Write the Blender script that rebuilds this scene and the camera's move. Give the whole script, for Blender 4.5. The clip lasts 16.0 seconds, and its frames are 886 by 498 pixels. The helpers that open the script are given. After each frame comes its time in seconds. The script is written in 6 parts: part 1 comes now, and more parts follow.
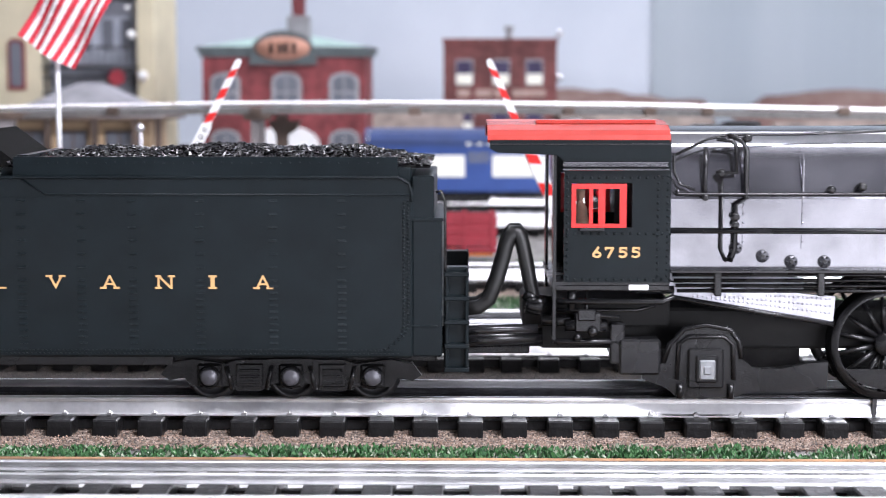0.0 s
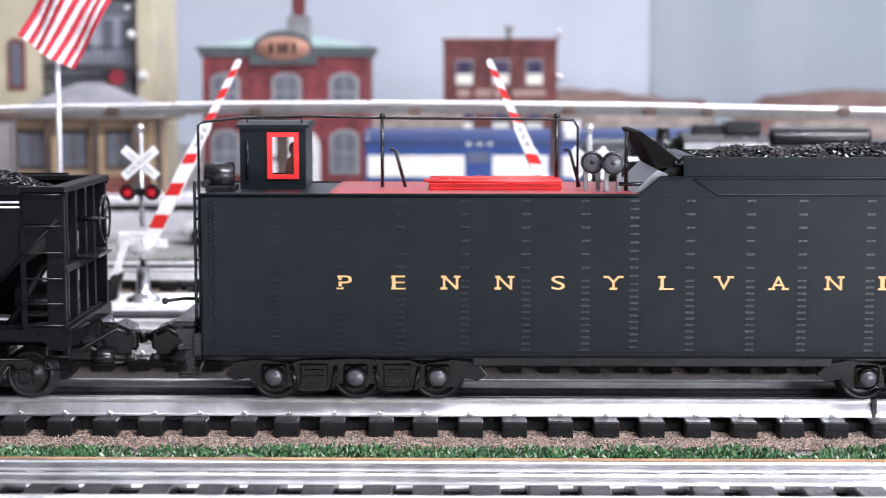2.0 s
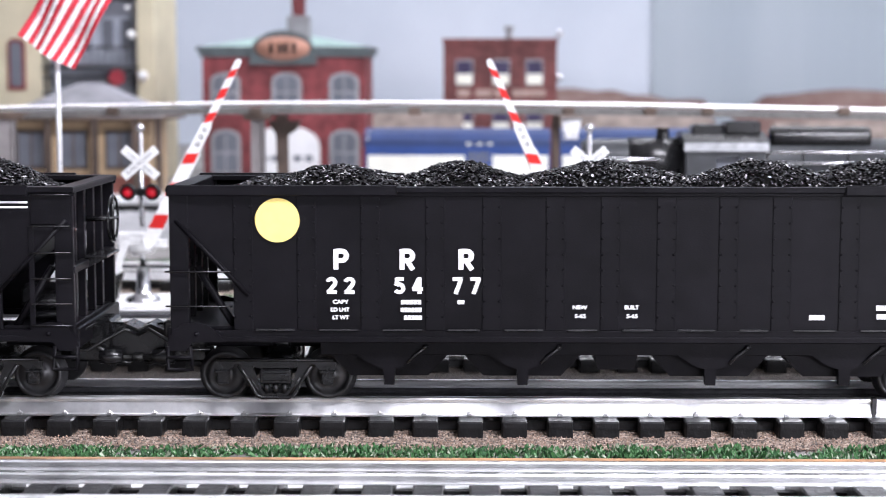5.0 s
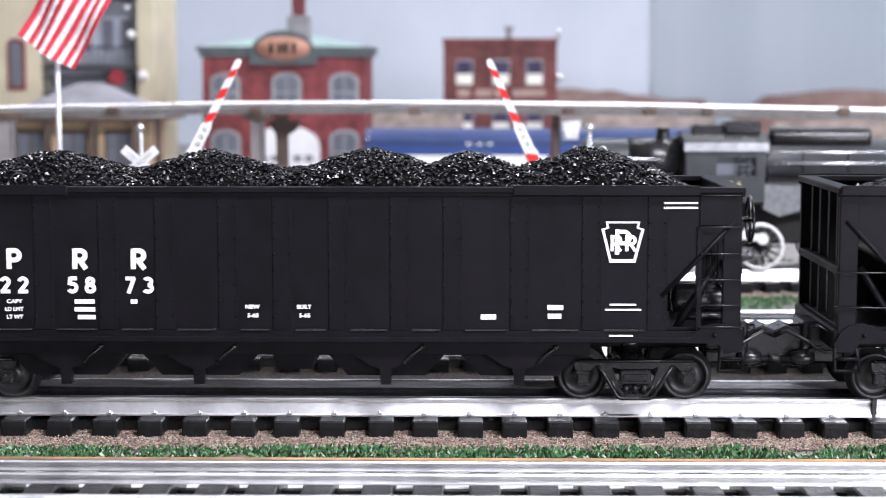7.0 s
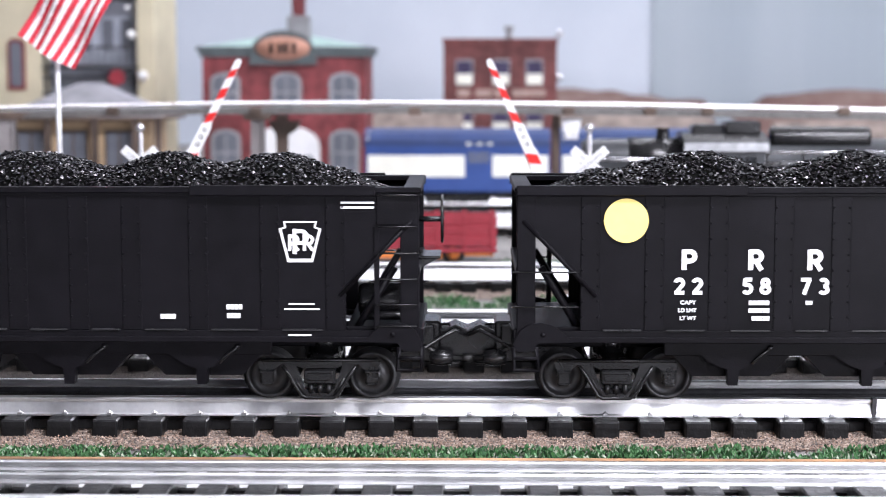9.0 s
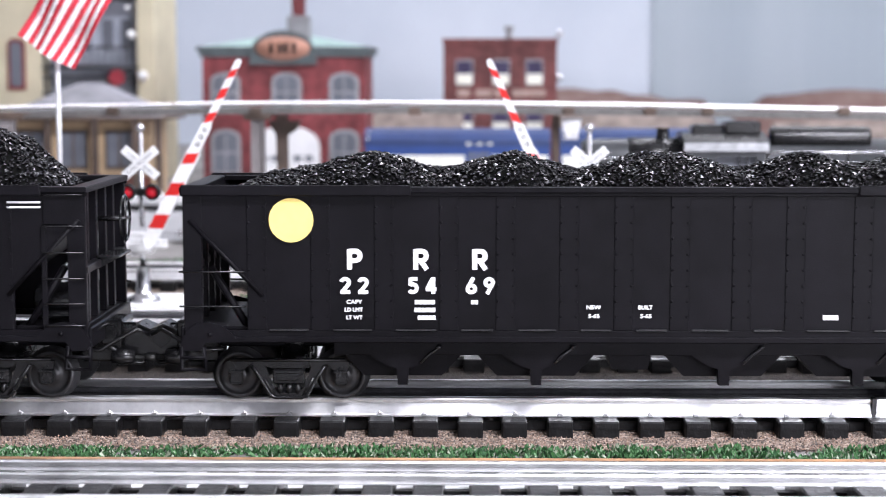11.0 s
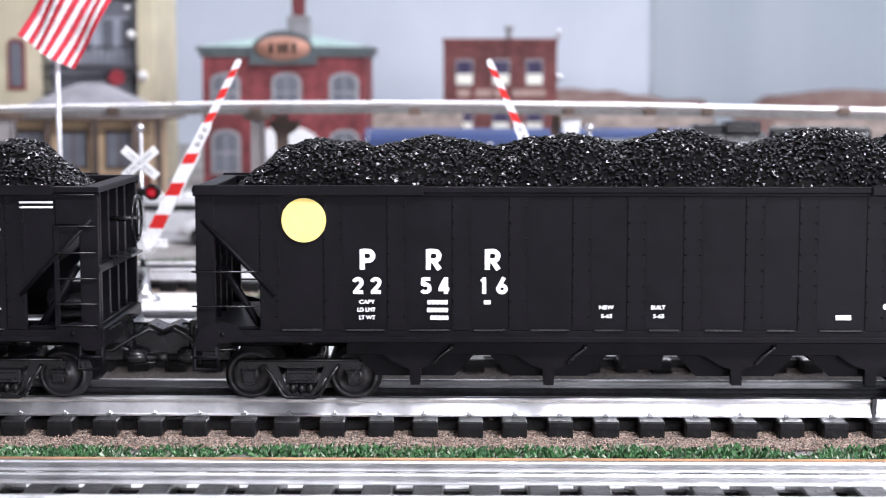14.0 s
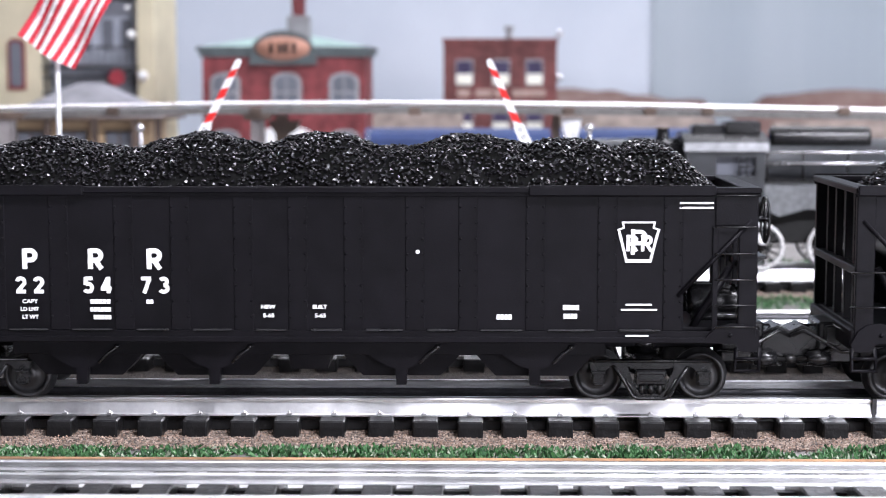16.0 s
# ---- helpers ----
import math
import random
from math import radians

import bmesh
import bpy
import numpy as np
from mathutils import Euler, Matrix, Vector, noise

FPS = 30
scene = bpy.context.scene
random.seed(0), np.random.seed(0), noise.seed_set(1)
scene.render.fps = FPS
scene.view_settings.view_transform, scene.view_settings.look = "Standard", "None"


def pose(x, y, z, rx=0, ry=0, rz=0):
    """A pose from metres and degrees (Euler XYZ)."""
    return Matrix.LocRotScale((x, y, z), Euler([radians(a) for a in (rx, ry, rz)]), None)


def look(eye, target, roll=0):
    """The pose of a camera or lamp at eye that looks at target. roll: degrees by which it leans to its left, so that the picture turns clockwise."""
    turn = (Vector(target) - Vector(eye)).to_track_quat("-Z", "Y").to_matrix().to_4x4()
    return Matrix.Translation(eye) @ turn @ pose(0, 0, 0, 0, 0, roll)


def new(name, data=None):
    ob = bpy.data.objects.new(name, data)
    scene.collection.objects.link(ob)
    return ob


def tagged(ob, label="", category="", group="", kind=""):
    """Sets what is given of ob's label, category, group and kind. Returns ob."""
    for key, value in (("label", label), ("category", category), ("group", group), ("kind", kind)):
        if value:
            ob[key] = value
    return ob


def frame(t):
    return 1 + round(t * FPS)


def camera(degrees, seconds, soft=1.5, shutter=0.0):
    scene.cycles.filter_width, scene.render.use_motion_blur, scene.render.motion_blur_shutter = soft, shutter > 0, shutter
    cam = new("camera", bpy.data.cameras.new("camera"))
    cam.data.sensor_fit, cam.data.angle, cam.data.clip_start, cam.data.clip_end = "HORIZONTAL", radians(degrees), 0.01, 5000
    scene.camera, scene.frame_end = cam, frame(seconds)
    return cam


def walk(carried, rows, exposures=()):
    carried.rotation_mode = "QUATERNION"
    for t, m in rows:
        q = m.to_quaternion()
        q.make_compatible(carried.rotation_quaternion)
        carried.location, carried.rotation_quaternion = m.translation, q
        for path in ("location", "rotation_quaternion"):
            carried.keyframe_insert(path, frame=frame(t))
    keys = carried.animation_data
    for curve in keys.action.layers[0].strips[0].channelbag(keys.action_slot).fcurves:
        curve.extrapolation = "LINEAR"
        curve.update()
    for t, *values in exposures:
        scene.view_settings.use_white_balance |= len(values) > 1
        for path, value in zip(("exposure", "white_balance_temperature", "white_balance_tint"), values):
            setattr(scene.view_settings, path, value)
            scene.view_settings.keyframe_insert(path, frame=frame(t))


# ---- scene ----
cam = camera(30.256, 16.0, soft=0.9, shutter=0.12)
cam.data.dof.use_dof = True
cam.data.dof.focus_distance = 0.54
cam.data.dof.aperture_fstop = 19.0
STAND = look((0, -0.551, 0.110), (-0.01388258, 0.44320185, 0.00337003))
walk(cam, [(0, STAND), (16.0, STAND)], exposures=[(0, 0.54), (16.0, 0.54)])

# ---- light: a closed train room with ceiling lights and an added front fill ----
world = bpy.data.worlds.new("room_air")
world.use_nodes = True
world.node_tree.nodes["Background"].inputs[0].default_value = (0.8, 0.88, 1.0, 1)
world.node_tree.nodes["Background"].inputs[1].default_value = 0.05
scene.world = world


def area_lamp(x, y, z, sx, sy, power):
    data = bpy.data.lights.new("area_lamp_glow", "AREA")
    data.shape, data.size, data.size_y, data.energy = "RECTANGLE", sx, sy, power
    data.color = (0.905, 0.90, 1.0)
    ob = new("area_lamp_glow", data)
    ob.location = (x, y, z)
    return ob


area_lamp(1.15, -1.02, 1.40, 1.8, 0.30, 86)
area_lamp(0.40, 1.35, 1.40, 3.0, 0.30, 27)
# added front fill lamp, set in an unseen window behind the camera
front_fill = area_lamp(1.5, -1.96, 0.28, 1.6, 0.46, 27)
front_fill.rotation_euler = (radians(90), 0, 0)

V = 0.1104  # train speed, metres a second


# ---- materials ----
def mat(name, col, rough=0.5, metal=0.0, var=0.12, scale=300.0, bump=0.0, bscale=1500.0, col2=None, spec=0.5, coat=0.0, rvar=0.1):
    m = bpy.data.materials.new(name)
    m.use_nodes = True
    nt = m.node_tree
    n, l = nt.nodes, nt.links
    b = n["Principled BSDF"]
    b.inputs["Metallic"].default_value = metal
    b.inputs["Specular IOR Level"].default_value = spec
    b.inputs["Coat Weight"].default_value = coat
    tc = n.new("ShaderNodeTexCoord")
    big = n.new("ShaderNodeTexNoise")
    big.inputs["Scale"].default_value, big.inputs["Detail"].default_value = scale * 0.12, 3
    fine = n.new("ShaderNodeTexNoise")
    fine.inputs["Scale"].default_value, fine.inputs["Detail"].default_value = scale, 4
    l.new(tc.outputs["Object"], big.inputs["Vector"])
    l.new(tc.outputs["Object"], fine.inputs["Vector"])
    add = n.new("ShaderNodeMath")
    add.operation = "ADD"
    l.new(big.outputs[0], add.inputs[0])
    l.new(fine.outputs[0], add.inputs[1])
    half = n.new("ShaderNodeMath")
    half.operation = "MULTIPLY"
    half.inputs[1].default_value = 0.5
    l.new(add.outputs[0], half.inputs[0])
    ramp = n.new("ShaderNodeValToRGB")
    c2 = col2 or tuple(min(1, c * (1 + var * 2)) for c in col)
    c1 = col if col2 else tuple(c * (1 - var * 2) for c in col)
    ramp.color_ramp.elements[0].position, ramp.color_ramp.elements[1].position = 0.38, 0.62
    ramp.color_ramp.elements[0].color, ramp.color_ramp.elements[1].color = (*c1, 1), (*c2, 1)
    l.new(half.outputs[0], ramp.inputs[0])
    l.new(ramp.outputs[0], b.inputs["Base Color"])
    rr = n.new("ShaderNodeMapRange")
    rr.inputs["To Min"].default_value, rr.inputs["To Max"].default_value = max(0.02, rough - rvar), min(1, rough + rvar)
    l.new(big.outputs[0], rr.inputs[0])
    l.new(rr.outputs[0], b.inputs["Roughness"])
    if bump:
        bt = n.new("ShaderNodeTexNoise")
        bt.inputs["Scale"].default_value, bt.inputs["Detail"].default_value = bscale, 3
        l.new(tc.outputs["Object"], bt.inputs["Vector"])
        bp = n.new("ShaderNodeBump")
        bp.inputs["Strength"].default_value, bp.inputs["Distance"].default_value = bump, 0.0004
        l.new(bt.outputs[0], bp.inputs["Height"])
        l.new(bp.outputs[0], b.inputs["Normal"])
    return m


def glow(name, col, strength):
    m = mat(name, col, 0.3)
    b = m.node_tree.nodes["Principled BSDF"]
    b.inputs["Emission Color"].default_value = (*col, 1)
    b.inputs["Emission Strength"].default_value = strength
    return m


def grain(name, cols, rough, scale, bump):
    """Many-coloured grains, as of ballast or scattered turf."""
    m = bpy.data.materials.new(name)
    m.use_nodes = True
    n, l = m.node_tree.nodes, m.node_tree.links
    b = n["Principled BSDF"]
    b.inputs["Roughness"].default_value = rough
    tc = n.new("ShaderNodeTexCoord")
    vo = n.new("ShaderNodeTexVoronoi")
    vo.inputs["Scale"].default_value = scale
    l.new(tc.outputs["Object"], vo.inputs["Vector"])
    sep = n.new("ShaderNodeSeparateColor")
    l.new(vo.outputs["Color"], sep.inputs[0])
    ramp = n.new("ShaderNodeValToRGB")
    ramp.color_ramp.interpolation = "CONSTANT"
    for i, c in enumerate(cols):
        e = ramp.color_ramp.elements[i] if i < 2 else ramp.color_ramp.elements.new(i / len(cols))
        e.position, e.color = i / len(cols), (*c, 1)
    l.new(sep.outputs[0], ramp.inputs[0])
    l.new(ramp.outputs[0], b.inputs["Base Color"])
    bp = n.new("ShaderNodeBump")
    bp.invert = True
    bp.inputs["Strength"].default_value, bp.inputs["Distance"].default_value = bump, 0.0006
    l.new(vo.outputs["Distance"], bp.inputs["Height"])
    l.new(bp.outputs[0], b.inputs["Normal"])
    return m


RAIL = mat("nickel_rail", (0.89, 0.89, 0.90), 0.36, 1.0, 0.06, 200, 0.1, 600)
RAIL_DARK = mat("blackened_rail", (0.05, 0.05, 0.055), 0.35, 0.6, 0.2)
TIE = mat("black_tie", (0.003, 0.003, 0.0033), 0.36, 0, 0.4, 250, 0.8, 500, (0.011, 0.011, 0.012), 0.34)
BALLAST = grain("cork_ballast", [(0.176, 0.135, 0.108), (0.284, 0.223, 0.182), (0.095, 0.074, 0.062), (0.405, 0.324, 0.270), (0.230, 0.169, 0.135)], 0.9, 900, 1.0)
# darker copy of the cork ballast, with the train's shade in its colour
BALLAST_SHADE = grain("shaded_ballast", [(0.03, 0.024, 0.02), (0.05, 0.04, 0.033), (0.018, 0.015, 0.013), (0.07, 0.054, 0.045), (0.04, 0.03, 0.024)], 0.9, 900, 1.0)
TABLE = mat("grey_table", (0.22, 0.21, 0.20), 0.8, 0, 0.2, 90, 0.5, 900)
ROAD = mat("grey_road", (0.36, 0.36, 0.37), 0.7, 0, 0.12, 60, 0.3, 900)


def islands(name, cols, rough):
    """Loose pieces, each of one of several colours."""
    m = bpy.data.materials.new(name)
    m.use_nodes = True
    n, l = m.node_tree.nodes, m.node_tree.links
    b = n["Principled BSDF"]
    b.inputs["Roughness"].default_value = rough
    geo = n.new("ShaderNodeNewGeometry")
    ramp = n.new("ShaderNodeValToRGB")
    ramp.color_ramp.interpolation = "CONSTANT"
    for i, c in enumerate(cols):
        e = ramp.color_ramp.elements[i] if i < 2 else ramp.color_ramp.elements.new(i / len(cols))
        e.position, e.color = i / len(cols), (*c, 1)
    l.new(geo.outputs["Random Per Island"], ramp.inputs[0])
    l.new(ramp.outputs[0], b.inputs["Base Color"])
    return m


GRASS = islands("green_turf", [(0.015, 0.062, 0.018), (0.044, 0.138, 0.044), (0.027, 0.100, 0.030), (0.069, 0.188, 0.069), (0.019, 0.069, 0.025), (0.112, 0.250, 0.106), (0.037, 0.112, 0.037), (0.025, 0.088, 0.025), (0.056, 0.163, 0.056), (0.350, 0.400, 0.300)], 0.5)
GRAINS = islands("cork_grains", [(0.168, 0.119, 0.095), (0.280, 0.203, 0.161), (0.070, 0.056, 0.048), (0.476, 0.364, 0.294), (0.210, 0.147, 0.112), (0.126, 0.109, 0.101), (0.336, 0.224, 0.168)], 0.85)
HOPPER = mat("hopper_black", (0.0046, 0.0042, 0.0055), 0.42, 0, 0.15, 120, 0.12, 1800, None, 0.09)
TRUCK = mat("truck_black", (0.006, 0.006, 0.0066), 0.26, 0, 0.2, 300, 0.2, 1500, None, 0.42)
WHEEL = mat("wheel_steel", (0.035, 0.035, 0.037), 0.34, 0.5, 0.2, 300)
COALDUST = mat("coal_dust", (0.004, 0.004, 0.004), 0.95, 0, 0.3, 900, 0.6, 900, None, 0.1)
COAL = mat("coal", (0.007, 0.0065, 0.0078), 0.22, 0, 0.3, 900, 0, 0, None, 0.5, 0.0, 0.08)
TENDER = mat("brunswick_green", (0.0056, 0.0088, 0.0104), 0.36, 0, 0.10, 100, 0.08, 1800, None, 0.18)
BOILER = mat("boiler_satin", (0.27, 0.27, 0.29), 0.13, 0.95, 0.1, 100, 0.03, 1800)
BLACK = mat("black_fittings", (0.009, 0.009, 0.010), 0.26, 0, 0.2, 300, 0.1, 1500)
DARK = mat("dark_inside", (0.008, 0.008, 0.008), 0.8)
RUBBER = mat("rubber_hose", (0.012, 0.012, 0.012), 0.38, 0, 0.1)
OXIDE = mat("oxide_red", (0.30, 0.03, 0.03), 0.5, 0, 0.15, 200)
RED = mat("signal_red", (0.62, 0.022, 0.02), 0.38, 0, 0.08, 200)
ROOFRED = mat("cab_roof_red", (0.40, 0.038, 0.028), 0.28, 0, 0.08, 100)
GOLD = mat("gold_lettering", (0.60, 0.35, 0.14), 0.5, 0, 0.05)
WHITE = mat("white_paint", (0.82, 0.82, 0.82), 0.45, 0, 0.03)
YELLOW = mat("yellow_disc", (0.84, 0.64, 0.19), 0.5, 0, 0.03)
PAN = mat("pale_pan_metal", (0.46, 0.455, 0.50), 0.34, 0.85, 0.1, 300, 0.2, 1200)
LAMPGREY = mat("dull_lamp_grey", (0.075, 0.075, 0.085), 0.3, 0.3, 0.12)
STEEL = mat("bright_steel", (0.70, 0.70, 0.72), 0.25, 1.0, 0.08)
GREY = mat("grey_metal", (0.22, 0.23, 0.24), 0.4, 0.4, 0.12)


# ---- mesh building, in millimetres ----
class G:
    def __init__(self):
        self.v, self.f, self.s = [], [], []

    def add(self, vs, fs, smooth=False):
        o = len(self.v)
        self.v += [tuple(p) for p in vs]
        self.f += [tuple(i + o for i in f) for f in fs]
        self.s += [smooth] * len(fs)
        return self

    def box(self, x0, x1, y0, y1, z0, z1, c=0.0):
        x0, x1, y0, y1, z0, z1 = min(x0, x1), max(x0, x1), min(y0, y1), max(y0, y1), min(z0, z1), max(z0, z1)
        if not c:
            vs = [(x, y, z) for x in (x0, x1) for y in (y0, y1) for z in (z0, z1)]
            return self.add(vs, [(0, 1, 3, 2), (4, 6, 7, 5), (0, 4, 5, 1), (2, 3, 7, 6), (0, 2, 6, 4), (1, 5, 7, 3)])
        c = min(c, (x1 - x0) * 0.45, (y1 - y0) * 0.45, (z1 - z0) * 0.45)
        lo, hi = (x0, y0, z0), (x1, y1, z1)
        vs, idx = [], {}
        for sx in (0, 1):
            for sy in (0, 1):
                for sz in (0, 1):
                    s = (sx, sy, sz)
                    for ax in range(3):
                        p = []
                        for k in range(3):
                            edge = hi[k] if s[k] else lo[k]
                            p.append(edge if k == ax else edge + (-c if s[k] else c))
                        idx[(s, ax)] = len(vs)
                        vs.append(p)
        fs = []
        for ax in range(3):
            a, b = (ax + 1) % 3, (ax + 2) % 3
            for side in (0, 1):
                q = []
                for u, w in ((0, 0), (1, 0), (1, 1), (0, 1)):
                    s = [0, 0, 0]
                    s[ax], s[a], s[b] = side, u, w
                    q.append(idx[(tuple(s), ax)])
                fs.append(tuple(q if side else q[::-1]))
            for u in (0, 1):
                for w in (0, 1):
                    s0, s1 = [0, 0, 0], [0, 0, 0]
                    s0[ax], s1[ax] = 0, 1
                    s0[a] = s1[a] = u
                    s0[b] = s1[b] = w
                    s0, s1 = tuple(s0), tuple(s1)
                    q = [idx[(s0, a)], idx[(s1, a)], idx[(s1, b)], idx[(s0, b)]]
                    fs.append(tuple(q if u == w else q[::-1]))
        for sx in (0, 1):
            for sy in (0, 1):
                for sz in (0, 1):
                    s = (sx, sy, sz)
                    q = [idx[(s, 0)], idx[(s, 1)], idx[(s, 2)]]
                    fs.append(tuple(q if (sx + sy + sz) % 2 else q[::-1]))
        return self.add(vs, fs)

    def prism(self, pts, a, b, axis="y"):
        """A polygon of (x, z) swept from y=a to y=b (or (y, z) along x, (x, y) along z)."""
        def place(p, t):
            return {"y": (p[0], t, p[1]), "x": (t, p[0], p[1]), "z": (p[0], p[1], t)}[axis]
        n = len(pts)
        vs = [place(p, a) for p in pts] + [place(p, b) for p in pts]
        fs = [tuple(range(n)), tuple(range(2 * n - 1, n - 1, -1))]
        fs += [(i, i + n, (i + 1) % n + n, (i + 1) % n) for i in range(n)]
        return self.add(vs, fs)

    def tube(self, path, r, seg=8, caps=True):
        path = [Vector(p) for p in path]
        rs = r if isinstance(r, (list, tuple)) else [r] * len(path)
        rings, vs, fs = [], [], []
        ref = Vector((0.13, 0.37, 0.92))
        for i, p in enumerate(path):
            d = (path[min(i + 1, len(path) - 1)] - path[max(i - 1, 0)]).normalized()
            u = d.cross(ref)
            if u.length < 0.05:
                u = d.cross(Vector((1, 0, 0)))
            u.normalize()
            w = d.cross(u)
            for k in range(seg):
                a = 2 * math.pi * k / seg
                vs.append(p + (u * math.cos(a) + w * math.sin(a)) * rs[i])
        for i in range(len(path) - 1):
            for k in range(seg):
                k2 = (k + 1) % seg
                fs.append((i * seg + k, i * seg + k2, (i + 1) * seg + k2, (i + 1) * seg + k))
        self.add(vs, fs, True)
        if caps:
            o = len(self.v) - len(vs)
            self.f += [tuple(o + k for k in range(seg))[::-1], tuple(o + (len(path) - 1) * seg + k for k in range(seg))]
            self.s += [False, False]
        return self

    def cyl(self, p0, p1, r, seg=16, r1=None):
        return self.tube([p0, p1], [r, r if r1 is None else r1], seg)

    def lathe(self, prof, c, seg=32, axis="y"):
        """Profile of (radius, along) turned about an axis through c."""
        vs, fs = [], []
        for r, t in prof:
            for k in range(seg):
                a = 2 * math.pi * k / seg
                p, q = r * math.cos(a), r * math.sin(a)
                vs.append({"y": (c[0] + p, c[1] + t, c[2] + q), "x": (c[0] + t, c[1] + p, c[2] + q), "z": (c[0] + p, c[1] + q, c[2] + t)}[axis])
        for i in range(len(prof) - 1):
            for k in range(seg):
                k2 = (k + 1) % seg
                fs.append((i * seg + k, i * seg + k2, (i + 1) * seg + k2, (i + 1) * seg + k))
        return self.add(vs, fs, True)

    def ball(self, c, r, seg=10, rings=6, sz=1.0):
        prof = [(r * math.sin(math.pi * i / rings) + 1e-4, -r * sz * math.cos(math.pi * i / rings)) for i in range(rings + 1)]
        return self.lathe(prof, c, seg, "z")

    def mirror_y(self):
        n = len(self.v)
        self.v += [(x, -y, z) for x, y, z in self.v]
        self.f += [tuple(i + n for i in f[::-1]) for f in self.f]
        self.s += self.s[:]
        return self

    def mirror_x(self):
        n = len(self.v)
        self.v += [(-x, y, z) for x, y, z in self.v]
        self.f += [tuple(i + n for i in f[::-1]) for f in self.f]
        self.s += self.s[:]
        return self

    def turned(self, m):
        self.v = [tuple(m @ Vector(p)) for p in self.v]
        return self

    def mesh(self, name, material):
        me = bpy.data.meshes.new(name)
        me.from_pydata([(x * 0.001, y * 0.001, z * 0.001) for x, y, z in self.v], [], self.f)
        me.polygons.foreach_set("use_smooth", self.s)
        bm = bmesh.new()
        bm.from_mesh(me)
        bmesh.ops.recalc_face_normals(bm, faces=bm.faces)
        bm.to_mesh(me)
        bm.free()
        me.materials.append(material)
        return me


def part(name, g, material, parent=None, label="", at=None):
    me = g if isinstance(g, bpy.types.Mesh) else g.mesh(name, material)
    ob = new(name, me)
    ob.parent = parent
    if at:
        ob.location = [c * 0.001 for c in at]
    if label:
        ob["label"] = label
    return ob


def thing(name, x, y, z, label, category, group="", kind="", rz=0):
    ob = new(name)
    ob.empty_display_size = 0.01
    ob.matrix_basis = pose(x * 0.001, y * 0.001, z * 0.001, 0, 0, rz)
    return tagged(ob, label, category, group, kind)


def lettering(text, size, material, parent, at, name="lettering", wide=1.0, bold=0.0, spacing=1.0, rx=90, label="", rz=0):
    """Words as a thin raised mesh, centred on a place, facing -y."""
    cu = bpy.data.curves.new("words", "FONT")
    cu.body, cu.size, cu.align_x, cu.align_y, cu.extrude = text, size * 0.001, "CENTER", "CENTER", 0.00004
    cu.space_character = spacing
    tmp = new("words", cu)
    bpy.context.view_layer.update()
    me = bpy.data.meshes.new_from_object(tmp.evaluated_get(bpy.context.evaluated_depsgraph_get()))
    bpy.data.objects.remove(tmp)
    me.transform(pose(0, 0, 0, rx, 0, rz) @ Matrix.Diagonal((wide, 1, 1, 1)))
    if bold:
        bm = bmesh.new()
        for dx, dz in ((-1, 0), (1, 0), (0, -1), (0, 1)):
            c = me.copy()
            c.transform(Matrix.Translation((dx * bold * 0.001, (dx + dz * 2) * 0.000004, dz * bold * 0.001)))
            bm.from_mesh(c)
            bpy.data.meshes.remove(c)
        bm.to_mesh(me)
        bm.free()
    me.materials.clear()
    me.materials.append(material)
    return part(name, me, material, parent, label, at)


def arc(cx, cz, rx, rz, a0, a1, n=14):
    return [(cx + rx * math.cos(radians(a0 + (a1 - a0) * i / n)), cz + rz * math.sin(radians(a0 + (a1 - a0) * i / n))) for i in range(n + 1)]


# centre lines of block capitals and figures, one unit high
STROKES = {
    "P": [[(0.11, 0), (0.11, 1)], [(0.11, 0.9), (0.36, 0.9)] + arc(0.4, 0.67, 0.23, 0.23, 90, -90) + [(0.11, 0.44)]],
    "R": [[(0.11, 0), (0.11, 1)], [(0.11, 0.9), (0.36, 0.9)] + arc(0.4, 0.67, 0.23, 0.23, 90, -90) + [(0.11, 0.44)], [(0.34, 0.46), (0.66, 0)]],
    "1": [[(0.34, 0), (0.34, 1)], [(0.36, 0.9), (0.16, 0.76)]],
    "2": [arc(0.33, 0.68, 0.23, 0.22, 170, -35) + [(0.14, 0.1)], [(0.04, 0.1), (0.64, 0.1)]],
    "3": [arc(0.3, 0.70, 0.21, 0.2, 150, -90), arc(0.3, 0.3, 0.25, 0.2, 90, -150)],
    "4": [[(0.47, 0), (0.47, 1)], [(0.44, 0.94), (0.1, 0.28)], [(0.02, 0.28), (0.66, 0.28)]],
    "5": [[(0.6, 0.9), (0.17, 0.9)], [(0.19, 0.98), (0.15, 0.5)], [(0.15, 0.52)] + arc(0.31, 0.34, 0.25, 0.24, 110, -150)],
    "6": [[(0.46, 1), (0.14, 0.42)], arc(0.33, 0.31, 0.23, 0.21, 0, 360, 22)],
    "7": [[(0.02, 0.9), (0.62, 0.9)], [(0.55, 0.92), (0.2, 0)]],
    "8": [arc(0.32, 0.72, 0.19, 0.18, 0, 360, 22), arc(0.32, 0.3, 0.24, 0.2, 0, 360, 22)],
    "9": [[(0.2, 0), (0.52, 0.58)], arc(0.33, 0.69, 0.23, 0.21, 0, 360, 22)],
}


